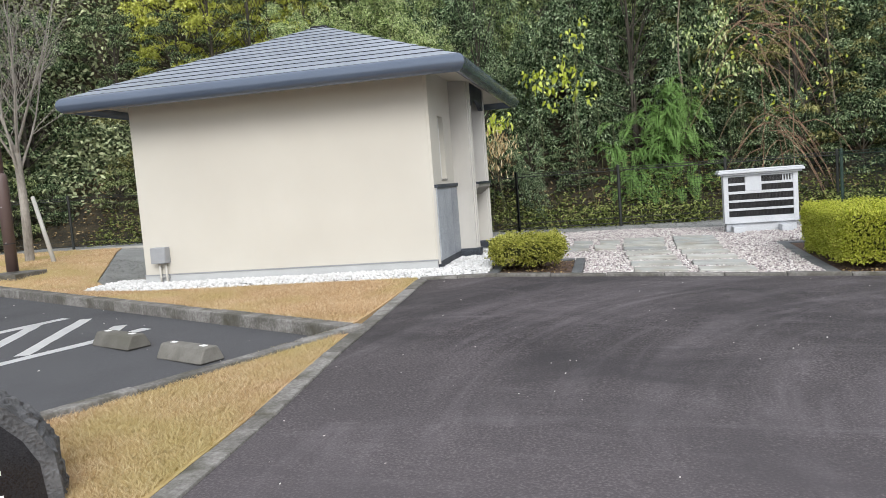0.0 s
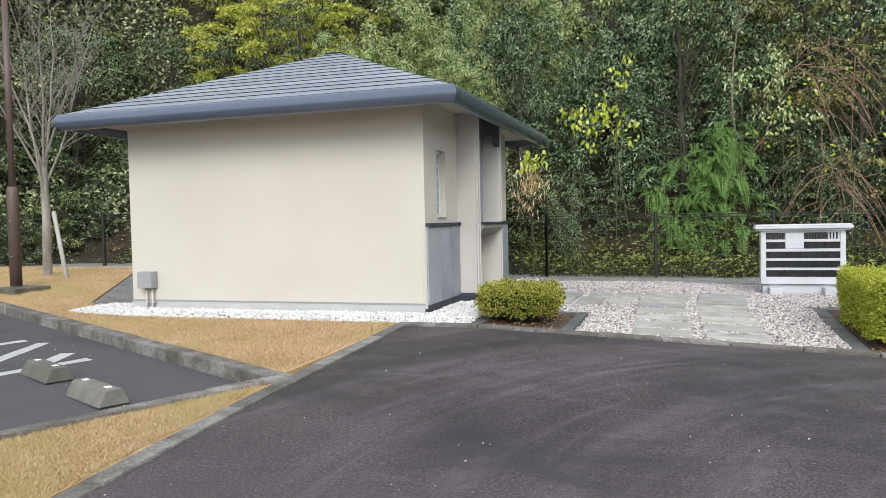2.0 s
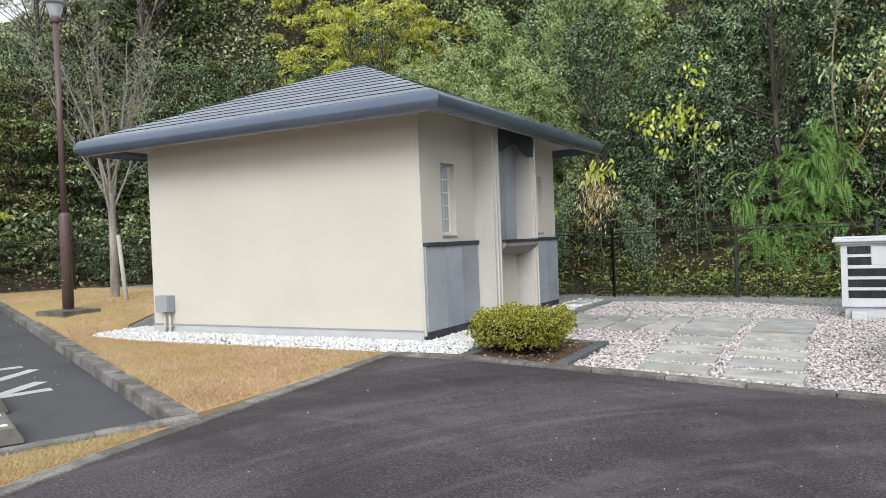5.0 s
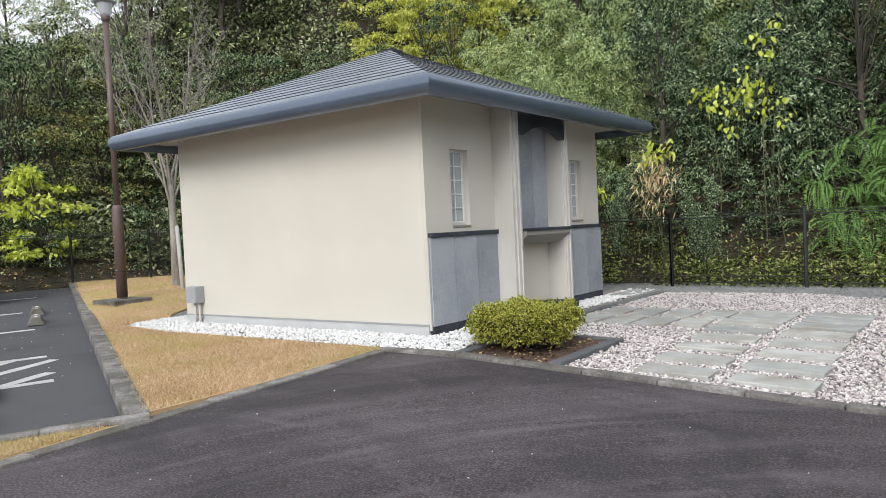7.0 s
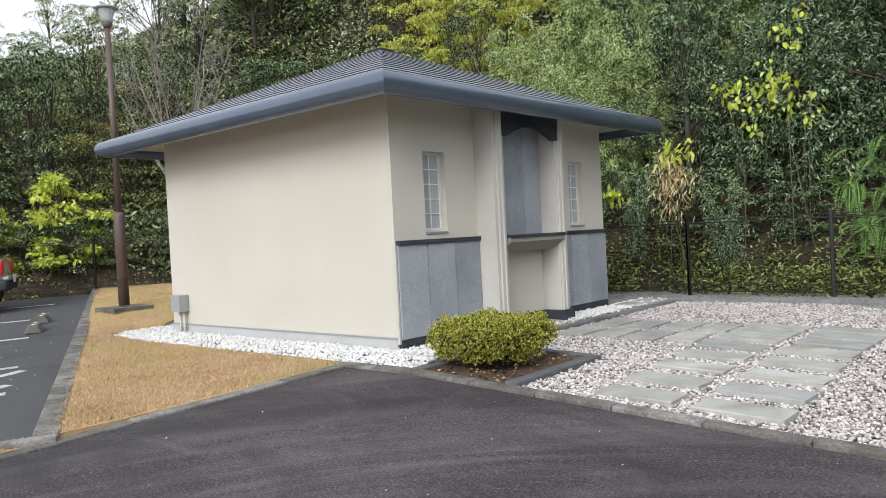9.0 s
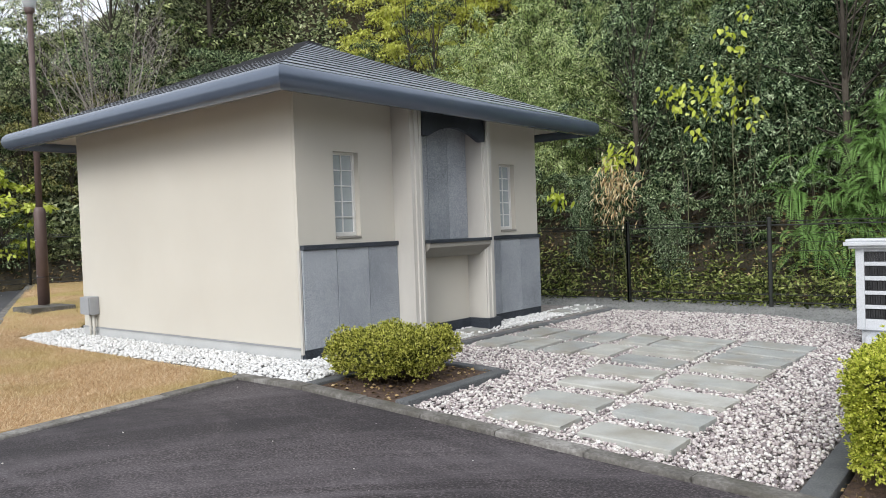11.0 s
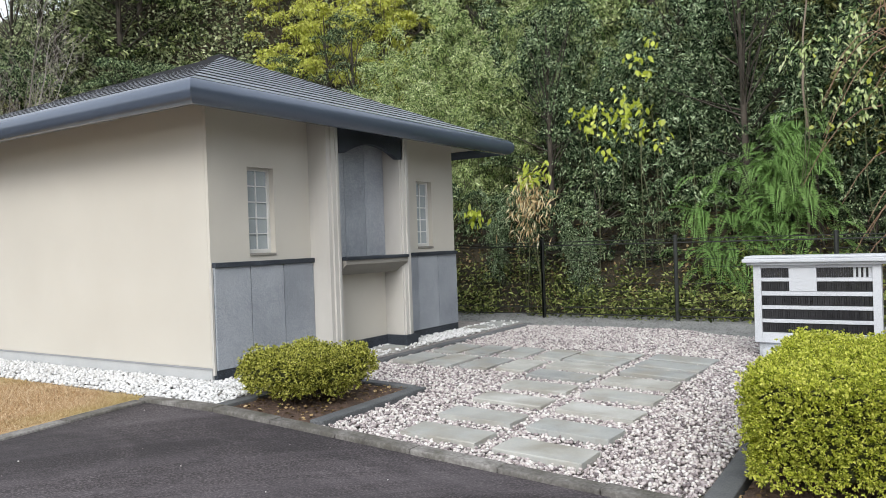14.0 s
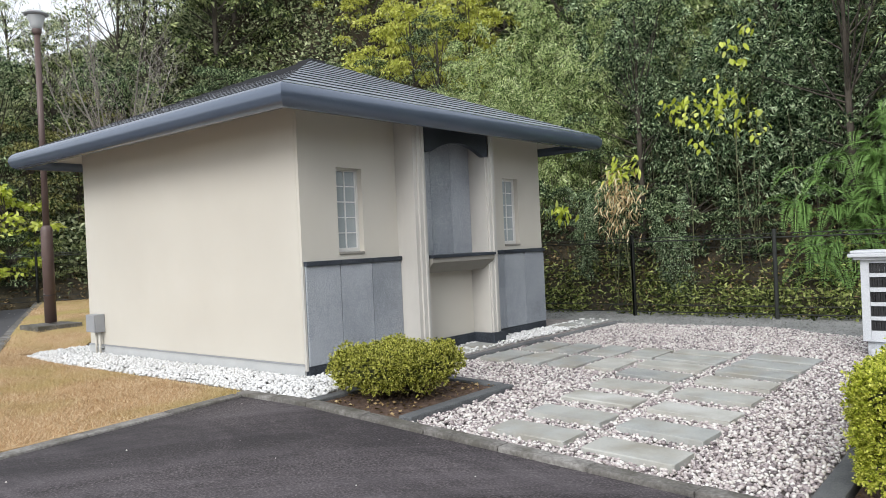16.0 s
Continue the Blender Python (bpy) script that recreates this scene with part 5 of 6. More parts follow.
# ---- bare tree by the lawn ----
def branch_tree(seed, height, stems):
    """A vase of slender stems from one short bole, each feathered with fine twigs."""
    r = random.Random(seed)
    trunk, limbs = bmesh.new(), bmesh.new()

    def shoot(p, d, length, rad, deep):
        n = (9, 5, 4, 2)[deep]
        for i in range(n):
            d = (d + Vector((r.uniform(-1, 1), r.uniform(-1, 1), r.uniform(-0.2, 0.5))) * (0.09 if deep == 0 else 0.16)).normalized()
            q2 = p + d * length / n
            rod(p, q2, rad, rad * 0.84, 6 if deep == 0 else 4 if deep == 1 else 3, limbs, False)
            p, rad = q2, rad * 0.84
            if deep < 3 and r.random() < (1.0 if deep == 0 else 0.8) and i >= (1 if deep == 0 else 0):
                for k in range(2 if deep < 1 else 1):
                    a = r.uniform(0, 6.28)
                    side = Vector((math.cos(a), math.sin(a), r.uniform(0.0, 0.5)))
                    shoot(p, (d * 0.75 + side * 0.62).normalized(), length * (1.0 - 0.55 * i / n) * r.uniform(0.26, 0.44), max(0.0042, rad * 0.45), deep + 1)

    rod((0, 0, -0.2), (0.03, 0, 1.0), 0.085, 0.075, 10, trunk, False)
    rod((0.03, 0, 1.0), (0.0, 0, 2.1), 0.075, 0.06, 10, trunk, False)
    for k in range(stems):
        a = 2 * math.pi * (k + 0.6 * r.random()) / stems
        tilt = r.uniform(0.12, 0.7)
        d = Vector((math.cos(a) * tilt, math.sin(a) * tilt, 1)).normalized()
        shoot(Vector((0.01, 0, r.uniform(1.45, 2.08))), d, height * r.uniform(0.55, 0.75), r.uniform(0.022, 0.034), 0)
    return trunk, limbs


TX, TY = -10.2, 12.6
bare = thing("bare_tree", "leafless grey tree with many fine upright branches", "tree", (TX, TY, level(TX, TY)))
trunk, limbs = branch_tree(11, 5.6, 7)
for nm, bmx in (("trunk", trunk), ("limb", limbs)):
    bmx.transform(Matrix.Translation((TX, TY, level(TX, TY))))
    part(nm, bmx, M_bark, bare, "", True)
st = thing("support_stake", "bleached round wooden stake leaning beside the bare tree", "stake", (-9.3, 12.3, level(-9.3, 12.3)))
part("pole", rod((-9.25, 12.1, level(-9.3, 12.3) - 0.1), (-9.85, 12.45, level(-9.3, 12.3) + 1.15), 0.04, 0.036, 10), M_stake, st, "", True)
st2 = thing("kerb_log", "pale flat timber edging behind the lawn", "edging", (-8.9, 14.9, level(-8.9, 14.9)))
part("board", box(-11.0, -8.2, 14.82, 15.0, level(-9, 14.9) - 0.1, level(-9, 14.9) + 0.06, 0.015), M_stake, st2)


# ---- woods on the slope ----
def tree_mesh(kind, seed):
    """The crown's leaves and the trunk of one tree, standing at the origin."""
    rng = np.random.default_rng(seed)
    r = random.Random(seed)
    wood = bmesh.new()
    spec = {
        "evergreen": (6.2, 1.75, 40, 180, 0.10, 0.046, L_dark, 0.54),
        "broadleaf": (5.6, 1.6, 38, 140, 0.14, 0.066, L_mid, 0.44),
        "yellow": (5.8, 1.6, 40, 95, 0.17, 0.085, L_yellow, 0.55),
        "olive": (5.2, 1.5, 40, 130, 0.11, 0.045, L_olive, 0.55),
        "bush": (2.3, 1.1, 30, 130, 0.11, 0.05, L_mid, 0.4),
        "darkbush": (2.3, 1.15, 32, 130, 0.11, 0.045, L_dark, 0.4),
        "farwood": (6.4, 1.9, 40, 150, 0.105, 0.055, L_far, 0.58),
        "farlight": (6.0, 1.8, 42, 110, 0.15, 0.07, L_mid, 0.48),
        "limebush": (3.0, 1.2, 30, 70, 0.17, 0.105, L_lime, 0.4),
    }[kind]
    H, R, clumps, per, ll, lw, mat, rr = spec
    u = rng.uniform(0, 1, clumps)
    zc = H * (0.06 + 0.92 * u)
    env = R * np.sqrt(np.clip(1 - ((zc / H - 0.45) / 0.62) ** 2, 0.05, 1))
    a = rng.uniform(0, 6.28, clumps)
    rad = env * rng.uniform(0.25, 1.0, clumps) ** 0.6
    c = np.column_stack([rad * np.cos(a), rad * np.sin(a), zc])
    cr = rr * rng.uniform(0.55, 1.25, clumps)
    d = unit(rng.normal(size=(clumps * per, 3)))
    d[:, 2] = np.abs(d[:, 2]) * 0.9 - 0.25
    sh = rng.uniform(0.35, 1.0, (clumps * per, 1)) ** 0.5
    at = np.repeat(c, per, 0) + d * sh * np.repeat(cr, per)[:, None] * np.array([1, 1, 0.62])
    al = d * 0.8 + rng.normal(0, 0.5, d.shape) + np.array([0, 0, -0.45])
    me = leaves("crown", at, al, ll * rng.uniform(0.6, 1.3, len(at)), lw * rng.uniform(0.7, 1.2, len(at)), mat, rng=rng, rounded=kind == "limebush")
    top = Vector((r.uniform(-0.2, 0.2), r.uniform(-0.2, 0.2), H * 0.9))
    rod((0, 0, -0.6), top * 0.5, 0.10 * H / 6, 0.06 * H / 6, 7, wood, False)
    rod(top * 0.5, top, 0.06 * H / 6, 0.015, 6, wood, False)
    for i in range(0, clumps):
        z = max(0.1, c[i][2] * r.uniform(0.45, 0.8))
        rod(top * (z / top.z), c[i], 0.022, 0.006, 4, wood, False)
    return me, wood


def bamboo_mesh(seed, mat, H=6.5, canes=9):
    rng = np.random.default_rng(seed)
    r = random.Random(seed)
    wood = []
    at, al = [], []
    for k in range(canes):
        a, lean = r.uniform(0, 6.28), r.uniform(0.3, 1.6)
        b = Vector((r.uniform(-0.6, 0.6), r.uniform(-0.6, 0.6), -0.4))
        h = H * r.uniform(0.7, 1.05)
        pts = [b + Vector((math.cos(a) * lean * (t ** 2.4), math.sin(a) * lean * (t ** 2.4), h * (t - 0.16 * t ** 3))) for t in [i / 7 for i in range(8)]]
        wood.append(tube(pts, [0.016 * (1 - i / 9) for i in range(8)]))
        for s in range(36):
            t = 0.14 + 0.86 * r.random() ** 0.85
            i = min(6, int(t * 7))
            p = np.array(pts[i].lerp(pts[i + 1], t * 7 - i))
            ang = r.uniform(0, 6.28)
            reach = r.uniform(0.2, 0.62) * (1.15 - 0.6 * t)
            n = 36
            f = rng.uniform(0.15, 1, n)[:, None]
            direction = np.array([math.cos(ang), math.sin(ang), 0.35])
            at.append(p + direction * f * reach - np.array([0, 0, 1]) * (f ** 2) * reach * 0.7 + rng.normal(0, 0.055, (n, 3)))
            al.append(direction * 0.6 + rng.normal(0, 0.55, (n, 3)) + np.array([0, 0, -0.55]))
    at, al = np.concatenate(at), np.concatenate(al)
    me = leaves("crown", at, al, 0.132 * rng.uniform(0.6, 1.25, len(at)), 0.03, mat, fold=0.1, wide=0.35, rng=rng)
    return me, wood


LABELS = {
    "evergreen": ("evergreen_tree", "dark green broadleaf evergreen on the wooded slope", "tree"),
    "broadleaf": ("broadleaf_tree", "mid-green leafy tree on the wooded slope", "tree"),
    "yellow": ("yellow_tree", "autumn yellow leafed tree on the slope", "tree"),
    "olive": ("autumn_tree", "brownish olive tree in autumn leaf", "tree"),
    "farwood": ("evergreen_tree", "dark evergreen tree high on the slope", "tree"),
    "farlight": ("broadleaf_tree", "lighter leafy tree high on the slope", "tree"),
    "bush": ("bush", "leafy green bush behind the fence", "bush"),
    "darkbush": ("bush", "dense dark green bush behind the fence", "bush"),
    "limebush": ("lime_shrub", "large-leaved lime-yellow shrub behind the fence", "shrub"),
    "bamboo": ("bamboo", "arching green bamboo clump with narrow leaves", "bamboo"),
    "palebamboo": ("bamboo", "pale feathery bamboo clump on the slope", "bamboo"),
}
STOCK = {}


def plant(kind, x, y, scale=1.0, turn=None, variant=0, sink=0.0):
    """Stands one of the stock trees on the slope; the first of each kind is built, the others are copies."""
    z = float(hill(x, y)) - 0.05 - sink
    if x < -11:
        # the wood's skyline falls away to the west
        dist, az = math.hypot(x - 2.9, y - 4.5), math.degrees(math.atan2(2.9 - x, y - 4.5))
        rise = 14.6 + max(0.0, 74 - az) * 0.42 + max(0.0, 58 - az) * 1.0
        tall = {"bush": 2.3, "darkbush": 2.3, "limebush": 3.0}.get(kind, 6.7)
        scale = max(0.3, min(scale, (1.0 + dist * math.tan(radians(rise)) * (0.93 + 0.1 * math.sin(x * 3 + y)) - z) / tall))
    turn = (x * 137.5 + y * 71.3) % 360 if turn is None else turn
    key = (kind, variant)
    m = pose(x, y, z, 0, 0, turn) @ Matrix.Scale(scale, 4)
    if key in STOCK:
        return copy_thing(STOCK[key], m @ Matrix.Scale(1 / STOCK[key].scale[0], 4))
    nm, label, cat = LABELS[kind]
    seed = 100 + 17 * variant + sum(map(ord, kind))
    if kind == "bamboo":
        me, wood = bamboo_mesh(seed, L_bamboo)
    elif kind == "palebamboo":
        me, wood = bamboo_mesh(seed, L_bamboolight, 6.0, 12)
    else:
        me, wood = tree_mesh(kind, seed)
    base = thing(nm, label, cat, (0, 0, 0), "woods on the slope")
    if "bamboo" in kind:
        for w in wood:
            part("cane", w, M_cane, base, "", True)
    else:
        part("trunk", wood, M_darkbark, base, "", True)
    ob = new("crown", me)
    ob.parent = base
    base.matrix_world = m
    STOCK[key] = base
    return base


wr = random.Random(77)
# undergrowth at the foot of the slope
x = -12.0
while x < 7.5:
    if not -0.2 < x < 2.3:
        plant("darkbush" if x > 2 else wr.choice(["darkbush", "bush", "darkbush"]), x, 17.75 + wr.uniform(0, 0.6), wr.uniform(0.4, 0.72), variant=wr.randrange(2))
    x += wr.uniform(0.7, 1.0)
# bamboo face close behind the fence, broadleaf trees to the west
for x in np.arange(-11.8, 8.5, 0.8):
    x = float(x + wr.uniform(-0.25, 0.25))
    if x < -6.2:
        plant(wr.choice(["darkbush", "bush", "olive"]), x, 18.6 + wr.uniform(-0.3, 0.6), wr.uniform(0.5, 0.7), variant=0)
    else:
        plant("palebamboo" if x < -2.8 else wr.choice(["bamboo", "bamboo", "bamboo", "evergreen"]), x, 18.5 + wr.uniform(-0.2, 0.8) + (0.4 if 0 < x < 2.2 else 0), wr.uniform(0.6, 0.85) * (0.85 if x < -2.8 else 1.0), variant=wr.randrange(2))
for x in np.arange(-7.5, 10.0, 1.1):
    x = float(x + wr.uniform(-0.3, 0.3))
    kind = wr.choice(["palebamboo", "palebamboo", "bamboo"]) if x < -1.4 else wr.choice(["bamboo", "evergreen", "bamboo", "broadleaf"])
    plant(kind, x, 20.4 + wr.uniform(-0.5, 0.8), wr.uniform(0.8, 1.05), variant=wr.randrange(2))
for x in np.arange(-17.0, 12.0, 1.5):
    x = float(x + wr.uniform(-0.4, 0.4))
    if x < -7.5:
        plant(wr.choice(["darkbush", "bush", "evergreen"]), x, 21.5 + wr.uniform(-0.6, 0.8), wr.uniform(0.55, 0.75), variant=0)
    else:
        plant(wr.choice(["palebamboo", "bamboo", "evergreen", "broadleaf"]), x, 23.0 + wr.uniform(-0.6, 1.0), wr.uniform(0.95, 1.2), variant=wr.randrange(2))
for x in np.arange(-24.0, -3.0, 1.8):
    plant(wr.choice(["farwood", "farlight", "farwood", "olive"]), float(x + wr.uniform(-0.5, 0.5)), 27.0 + wr.uniform(-0.8, 1.2), wr.uniform(1.05, 1.3) * (1.35 if x < -10 else 1.0), variant=wr.randrange(2))
for x in np.arange(-30.0, -5.0, 2.4):
    plant(wr.choice(["farwood", "farlight"]), float(x), 31.0 + wr.uniform(-1, 1), wr.uniform(1.3, 1.6) * (1.25 if x < -8 else 1.0), variant=wr.randrange(2))
for x in np.arange(-36.0, -7.0, 2.1):
    plant(wr.choice(["farwood", "farwood", "farlight"]), float(x), 35.0 + wr.uniform(-1, 1), wr.uniform(1.5, 1.9), variant=wr.randrange(2))
# the yellow tree behind the hall
for dx, dy, s in ((0, 0, 0.75), (1.5, 0.6, 0.7), (-1.6, 0.5, 0.72), (0.4, 1.5, 0.8), (-3.0, 1.2, 0.66), (2.7, 1.0, 0.6), (-4.6, 1.2, 0.5), (-6.0, 1.5, 0.42)):
    plant("yellow", -11.5 + dx, 22.6 + dy, s * 1.05, variant=0 if dx < 1 else 1)
# turning shrubs among the bamboo
for x, y, s in ((4.0, 18.2, 0.75), (6.2, 18.4, 0.7), (2.7, 19.6, 0.95)):
    plant("olive", x, y, s)
# the wood beyond the parking lot
for i in range(15):
    f = i / 14
    x, y = -12.8 - 5.4 * f + wr.uniform(-0.3, 0.3), 17.0 - 11.0 * f + wr.uniform(-0.3, 0.3)
    plant(wr.choice(["bush", "darkbush", "darkbush"]), x - 0.8, y + 0.4, wr.uniform(0.42, 0.66), variant=wr.randrange(2))
for i in range(22):
    f = i / 21
    x, y = -15.0 - 6.0 * f + wr.uniform(-0.4, 0.4), 19.0 - 13.0 * f + wr.uniform(-0.4, 0.4)
    plant(wr.choice(["evergreen", "evergreen", "broadleaf", "olive"]), x, y, wr.uniform(0.75, 0.95), variant=wr.randrange(2))
for i in range(15):
    f = i / 14
    x, y = -18.5 - 6.5 * f + wr.uniform(-0.5, 0.5), 21.5 - 14.0 * f + wr.uniform(-0.5, 0.5)
    plant(wr.choice(["farwood", "farwood", "farlight"]), x, y, wr.uniform(1.05, 1.25) * (1.12 - 0.42 * f), variant=wr.randrange(2))
for i in range(11):
    f = i / 10
    x, y = -22.0 - 8 * f + wr.uniform(-0.5, 0.5), 25.5 - 17.0 * f
    plant(wr.choice(["farwood", "farlight"]), x, y, wr.uniform(1.3, 1.6) * (1.12 - 0.55 * f), variant=wr.randrange(2))
for x, y, s in ((-16.0, 12.9, 0.78), (-16.9, 11.4, 0.6)):
    plant("limebush", x, y, s)


# ---- ferns, vine and withered cluster at the foot of the slope ----
def frond(origin, heading, length, rng, drop):
    """One arching fern frond: a midrib with narrow leaflets growing from it on both sides."""
    n = 34
    h = np.array([math.cos(heading), math.sin(heading), 0.0])
    side = np.array([-h[1], h[0], 0.0])
    up = np.array([0, 0, 1.0])
    lift = rng.uniform(0.35, 0.75)
    roll = rng.normal(0, 0.25)
    v, f = [], []
    for i in range(n + 1):
        t = i / n
        p = origin + h * length * (t - 0.3 * t * t) + up * length * (lift * t - drop * t * t)
        tang = h * (1 - 0.6 * t) + up * (lift - 2 * drop * t)
        tang = tang / np.linalg.norm(tang)
        k = len(v)
        v += [p - side * 0.004, p + side * 0.004]
        if i:
            f.append((last, last + 1, k + 1, k))
        last = k
        w = length * 0.165 * math.sin(math.pi * min(1, 0.14 + t * 0.84)) ** 0.7
        if i < 3:
            continue
        step = tang * length / n * 0.33
        for sg, root in ((-1, k), (1, k + 1)):
            d = side * sg + tang * 0.35 - up * (0.12 + roll * sg) + rng.normal(0, 0.06, 3)
            d = d / np.linalg.norm(d) * w * rng.uniform(0.85, 1.1)
            m = len(v)
            v += [v[root] + d * 0.45 + step, v[root] + d, v[root] + d * 0.4 - step]
            f.append((root, m, m + 1, m + 2) if sg > 0 else (root, m + 2, m + 1, m))
    return mesh_from("frond", np.array(v), np.array(f), L_fern)


def fern(x, y, z, fronds, seed, size):
    rng = np.random.default_rng(seed)
    base = thing("fern", "drooping bright green fern fronds on the slope", "fern", (x, y, z), "ferns on the slope")
    for k in range(fronds):
        a = -1.57 + rng.uniform(-1.5, 1.5)
        o = rng.normal(0, 0.12, 3) * np.array([1, 1, 1.2])
        ob = new("frond", frond(o, a, size * rng.uniform(0.75, 1.25), rng, rng.uniform(0.55, 1.15)))
        ob.parent = base
    st = tube([(x, y + 0.35, float(hill(x, y + 0.35)) - 0.1), (x, y + 0.1, z - 0.15), (x, y, z)], [0.02, 0.016, 0.012])
    part("stem", st, M_darkbark, base, "brown stem")


fr = random.Random(12)
for k in range(46):
    z = fr.uniform(0.45, 2.65)
    # a tall tongue of ferns with a lower lobe on its west
    mid, half = (1.45, 0.45) if z > 2.0 else (1.35 - 0.35 * (2.0 - z), 0.55 + 0.55 * (2.0 - z))
    fern(mid + fr.uniform(-1, 1) * half, 17.15 + 0.38 * z + fr.uniform(0, 0.3), z, 7, 200 + k, fr.uniform(0.5, 0.85))


def vine(name, label, category, clusters, per, leaf, wide, material, seed, stems, group=""):
    """Hanging leaves in clusters along thin stems that rise from the slope."""
    rng = np.random.default_rng(seed)
    r = random.Random(seed)
    c = np.array(clusters, float)
    x, y = c[:, 0].mean(), c[:, 1].mean()
    base = thing(name, label, category, (x, y, float(hill(x, y))))
    at = np.repeat(c[:, :3], per, 0) + rng.normal(0, 1, (len(c) * per, 3)) * np.repeat(c[:, 3], per)[:, None] * np.array([1, 0.7, 0.8])
    al = rng.normal(0, 0.45, at.shape) + np.array([0, -0.35, -0.8])
    ob = new("foliage", leaves("foliage", at, al, leaf * rng.uniform(0.6, 1.25, len(at)), leaf * wide * rng.uniform(0.8, 1.1, len(at)), material, rng=rng, rounded=wide > 0.3))
    ob.parent = base
    ob.matrix_basis = PLACE[base].inverted()
    for k in range(stems):
        cx = c[r.randrange(len(c))]
        foot = Vector((cx[0] + r.uniform(-0.3, 0.3), cx[1] + 0.3, float(hill(cx[0], cx[1] + 0.3)) - 0.1))
        tip = Vector(cx[:3])
        mid = foot.lerp(tip, 0.55) + Vector((r.uniform(-0.2, 0.2), 0, r.uniform(0, 0.2)))
        part("stem", tube([foot, mid, tip], (0.009, 0.007, 0.003)), M_cane, base, "thin brown stem")


for _x, _y, _s in ((-1.45, 17.1, 0.33), (-3.1, 17.2, 0.33), (3.6, 17.5, 0.42)):
    plant("bamboo", _x, _y, _s)
vr = random.Random(3)
vine("climbing_vine", "large lime-yellow leaves hanging from thin vine stems", "vine",
     [(-0.75 + 0.75 * vr.uniform(-1, 1), 17.0 + 0.2 * k / 12, 2.45 + 0.75 * vr.random(), vr.uniform(0.07, 0.14)) for k in range(17)] + [(-0.75 + 0.11 * k + vr.gauss(0, 0.1), 17.1, 3.15 + 0.24 * k, 0.08) for k in range(5)], 9, 0.125, 0.55, L_lime, 5, 3)
vine("climbing_vine", "sparse yellow-green leaves on slender stems", "vine",
     [(3.4 + vr.gauss(0, 0.7), 17.6, 2.0 + 2.2 * vr.random(), vr.uniform(0.15, 0.3)) for k in range(16)], 7, 0.115, 0.55, L_lime, 6, 3)
vine("withered_vine", "bunch of withered tan leaves with some yellow above the fence", "vine",
     [(-2.08 + vr.gauss(0, 0.16), 16.55, 1.25 + 0.85 * vr.random(), 0.15) for k in range(20)], 15, 0.17, 0.14, L_dead, 7, 2)
vine("yellow_vine", "yellow and lime leaves over the withered bunch", "vine",
     [(-2.0 + vr.gauss(0, 0.2), 16.6, 2.05 + 0.25 * vr.random(), 0.11) for k in range(7)] + [(-3.2 + vr.gauss(0, 0.1), 16.6, 1.45 + 0.14 * vr.random(), 0.08) for k in range(4)], 8, 0.16, 0.4, L_lime, 8, 2)


vine("sapling", "pale green sprays of a young tree on the slope", "tree",
     [(2.25 + vr.gauss(0, 0.3), 17.4, 3.3 + 0.9 * vr.random(), 0.13) for k in range(9)] + [(2.65 + vr.gauss(0, 0.25), 17.4, 2.6 + 0.35 * vr.random(), 0.11) for k in range(6)], 30, 0.10, 0.42, L_bamboolight, 15, 3)


def brambles(x, y, z, seed, count, spread):
    """A tangle of dry brown stems, arching and hanging."""
    base = thing("dry_brambles", "tangle of dry reddish-brown bramble stems", "brambles", (x, y, float(hill(x, y))))
    r = random.Random(seed)
    for k in range(count):
        p = Vector((x + r.gauss(0, spread), y + r.uniform(-0.25, 0.1), z + r.gauss(0, spread)))
        d = Vector((r.uniform(-1, 1), r.uniform(-0.5, 0.1), r.uniform(-0.3, 0.6))).normalized()
        pts = [p + d * 0.9 * t + Vector((0, 0, -0.9 * t * t)) for t in (0, 0.3, 0.6, 0.9, 1.15)]
        part("stem", tube(pts, (0.009, 0.008, 0.007, 0.006, 0.004), 4), M_bramble, base)
    foot = Vector((x, y, float(hill(x, y)) - 0.1))
    part("cane", tube([foot, foot.lerp(Vector((x, y, z)), 0.5) + Vector((0.1, 0, 0)), Vector((x, y, z))], (0.014, 0.012, 0.009), 5), M_bramble, base)


brambles(3.15, 17.45, 3.6, 5, 34, 0.28)
brambles(3.45, 17.35, 1.7, 6, 26, 0.22)


def slender(x, y, top, lean, seed, label):
    base = thing("slender_tree", label, "tree", (x, y, float(hill(x, y))))
    r = random.Random(seed)
    bm = bmesh.new()
    p = Vector((x, y, float(hill(x, y)) - 0.3))
    n = 7
    for i in range(n):
        q2 = Vector((x + lean * (i + 1) / n + r.uniform(-0.05, 0.05), y + 0.1 * i / n, float(hill(x, y)) + top * (i + 1) / n))
        rod(p, q2, 0.026 * (1 - i / (n + 3)), 0.026 * (1 - (i + 1) / (n + 3)), 7, bm, False)
        if i > 3:
            for k in range(2):
                t = q2 + Vector((r.uniform(-1, 1), r.uniform(-0.5, 0.2), r.uniform(0.3, 0.9)))
                rod(q2, t, 0.018, 0.006, 4, bm, False)
        p = q2
    part("trunk", bm, M_stem, base, "", True)


slender(1.70, 18.2, 5.5, 0.12, 2, "brown slender trunk rising out of the ferns")
slender(4.9, 18.2, 6.0, -0.5, 4, "pale slender trunk on the slope")

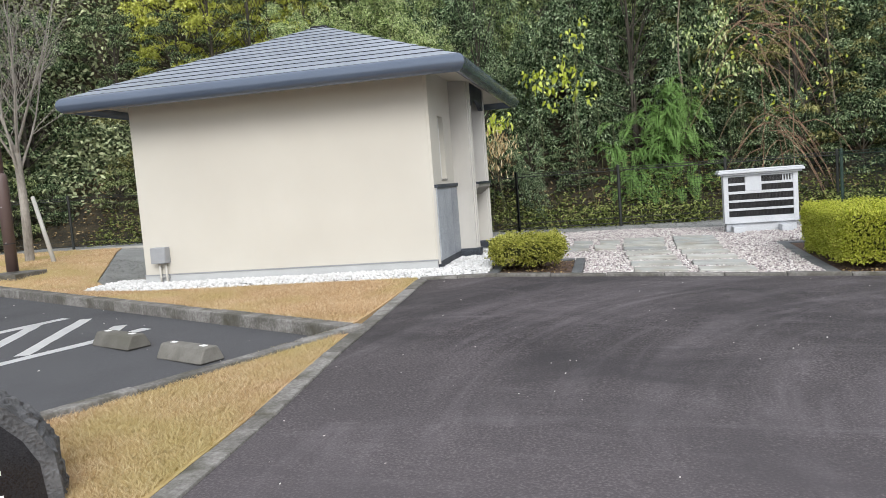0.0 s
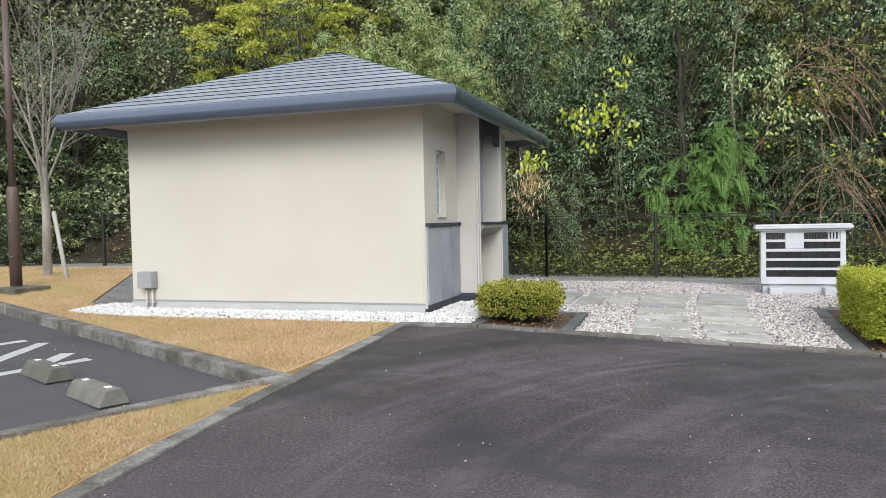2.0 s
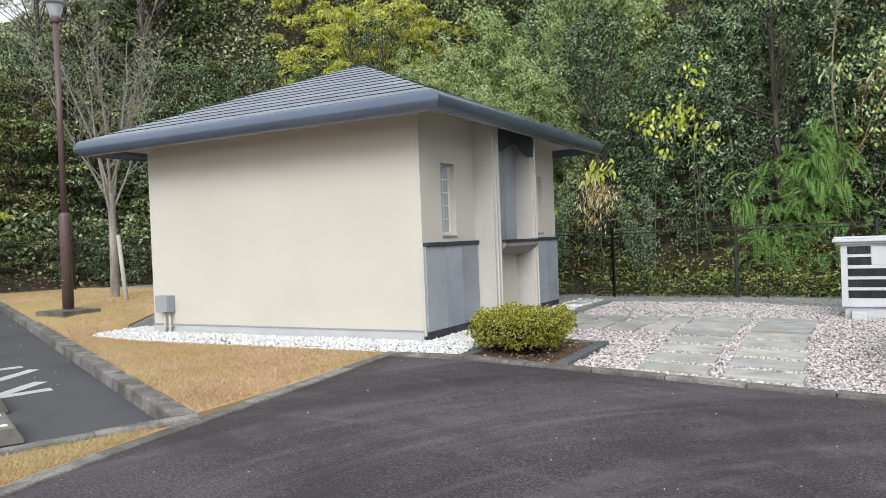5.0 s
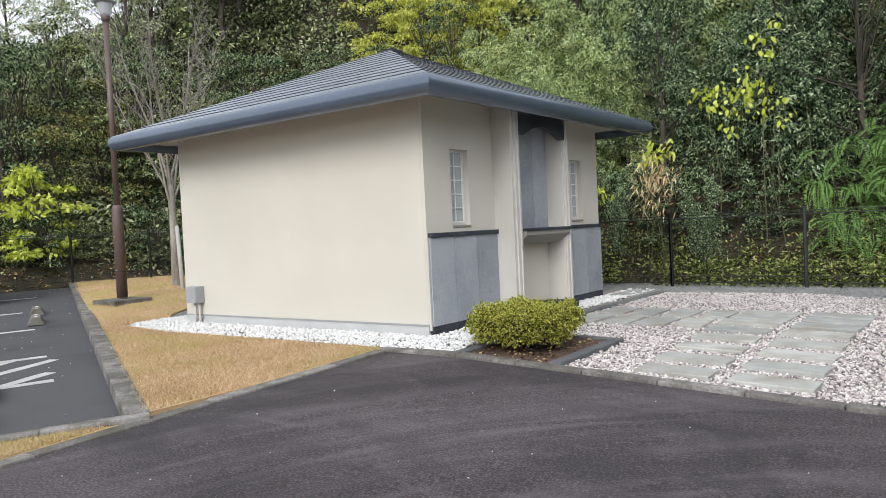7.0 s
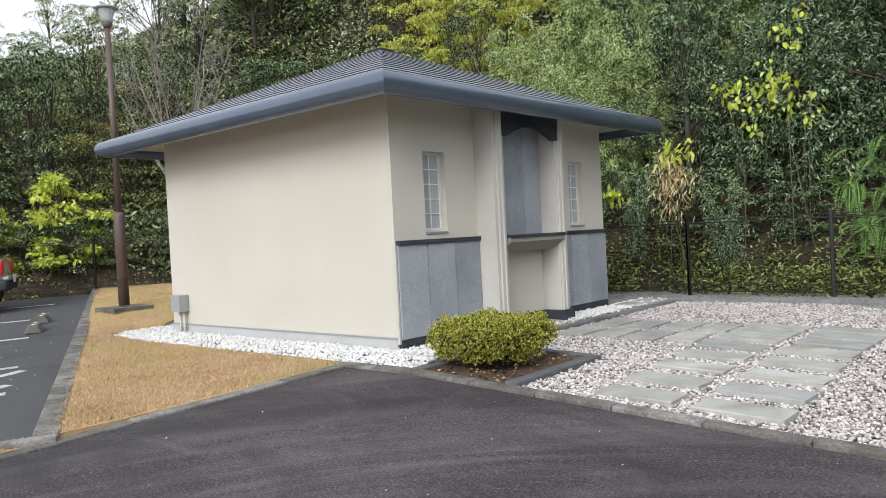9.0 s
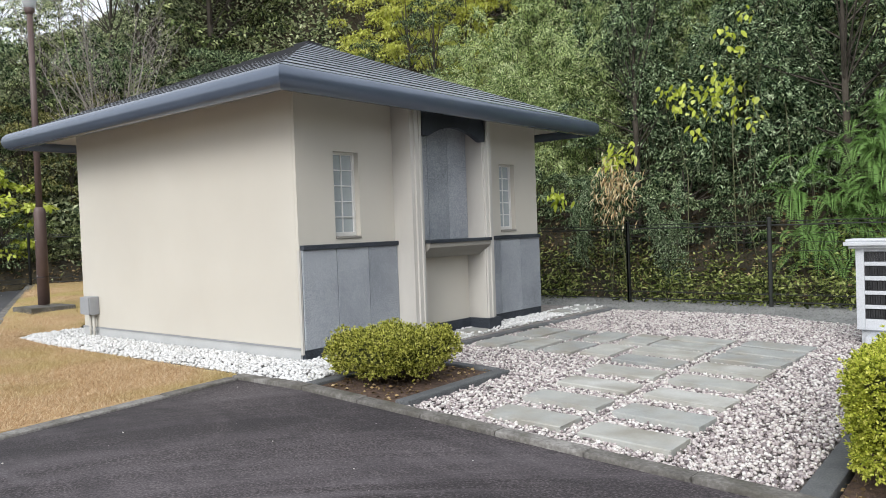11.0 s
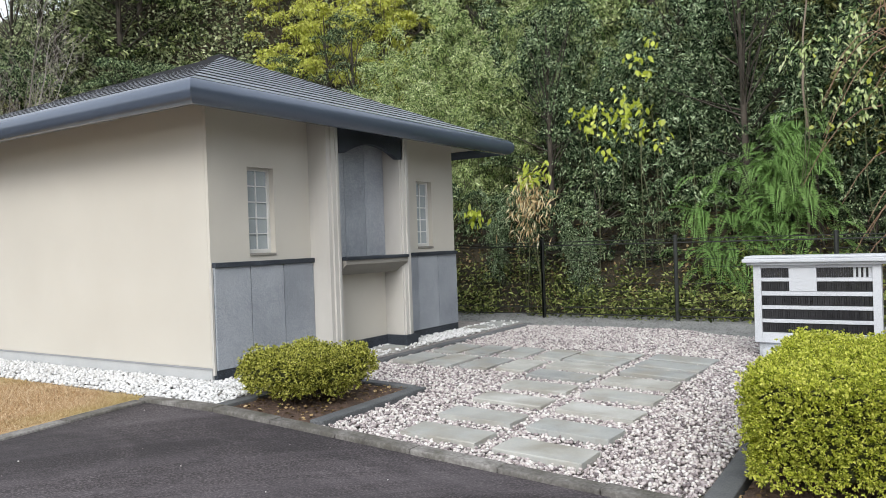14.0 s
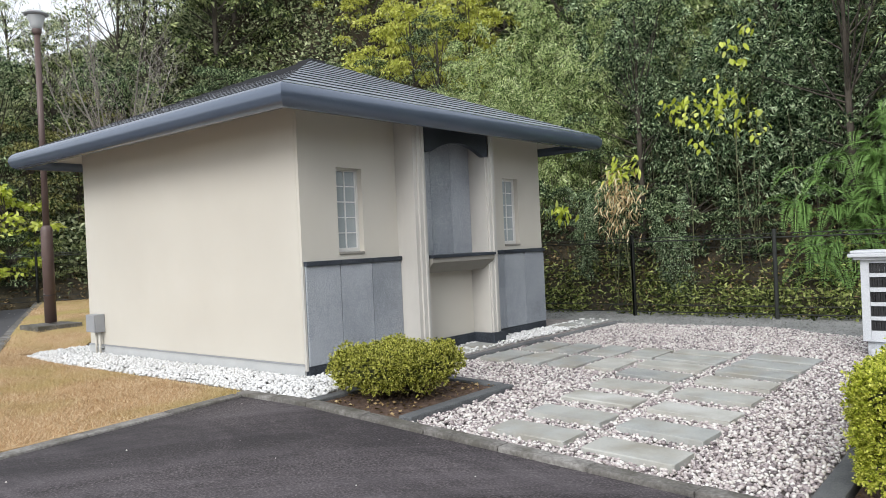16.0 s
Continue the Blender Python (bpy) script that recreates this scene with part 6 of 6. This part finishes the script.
# undergrowth on the ridge behind the western trees
rng = np.random.default_rng(71)
m, per = 2300, 76
az, far = np.radians(rng.uniform(22, 92, m)), rng.uniform(21, 33, m)
cx = np.column_stack([2.9 - far * np.sin(az), 4.5 + far * np.cos(az)])
cx = cx[(cx[:, 0] < -4) & (cx[:, 1] < 30)]
xy = np.repeat(cx, per, 0) + rng.normal(0, 0.4, (len(cx) * per, 2))
at = np.column_stack([xy, hill(xy[:, 0], xy[:, 1]) + rng.uniform(0, 1, len(xy)) ** 1.5 * 1.3])
al = np.column_stack([rng.normal(0, 0.7, (len(xy), 2)), rng.normal(-0.1, 0.5, len(xy))])
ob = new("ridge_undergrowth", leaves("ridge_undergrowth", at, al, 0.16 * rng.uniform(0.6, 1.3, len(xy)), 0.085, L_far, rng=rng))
tagged(ob, "dense green undergrowth covering the far ridge", "undergrowth", kind="stuff")

# fallen leaves and weeds on the slope
rng = np.random.default_rng(55)
n = 42000
xy = np.column_stack([rng.uniform(-17, 8, n), rng.uniform(7, 19.5, n)])
keep = (xy[:, 1] > 16.35) | (-(xy[:, 0] + 12.9) * 0.893 + (xy[:, 1] - 16.4) * 0.45 > 0)
xy = xy[keep]
at = np.column_stack([xy, hill(xy[:, 0], xy[:, 1]) + 0.015])
al = np.column_stack([rng.normal(size=(len(xy), 2)), rng.normal(0.1, 0.3, len(xy))])
ob = new("slope_litter", leaves("slope_litter", at, al, 0.085 * rng.uniform(0.5, 1.3, len(xy)), 0.045, L_litter, rng=rng))
tagged(ob, "brown fallen leaves on the slope", "leaf litter", kind="stuff")
m = 900
cx = np.column_stack([rng.uniform(-12, 6.5, m), 16.25 + rng.uniform(0, 1, m) ** 1.5 * 1.3])
per = 22
xy = np.repeat(cx, per, 0) + rng.normal(0, 0.09, (m * per, 2))
at = np.column_stack([xy, np.maximum(hill(xy[:, 0], xy[:, 1]), -0.15) + rng.uniform(0, 1, len(xy)) ** 1.4 * 0.42])
al = np.column_stack([rng.normal(0, 0.6, (len(xy), 2)), rng.uniform(-0.2, 0.8, len(xy))])
ob = new("weeds", leaves("weeds", at, al, 0.09 * rng.uniform(0.5, 1.3, len(xy)), 0.035, L_weed, rng=rng))
tagged(ob, "low green weeds along the fence foot", "weeds", kind="stuff")
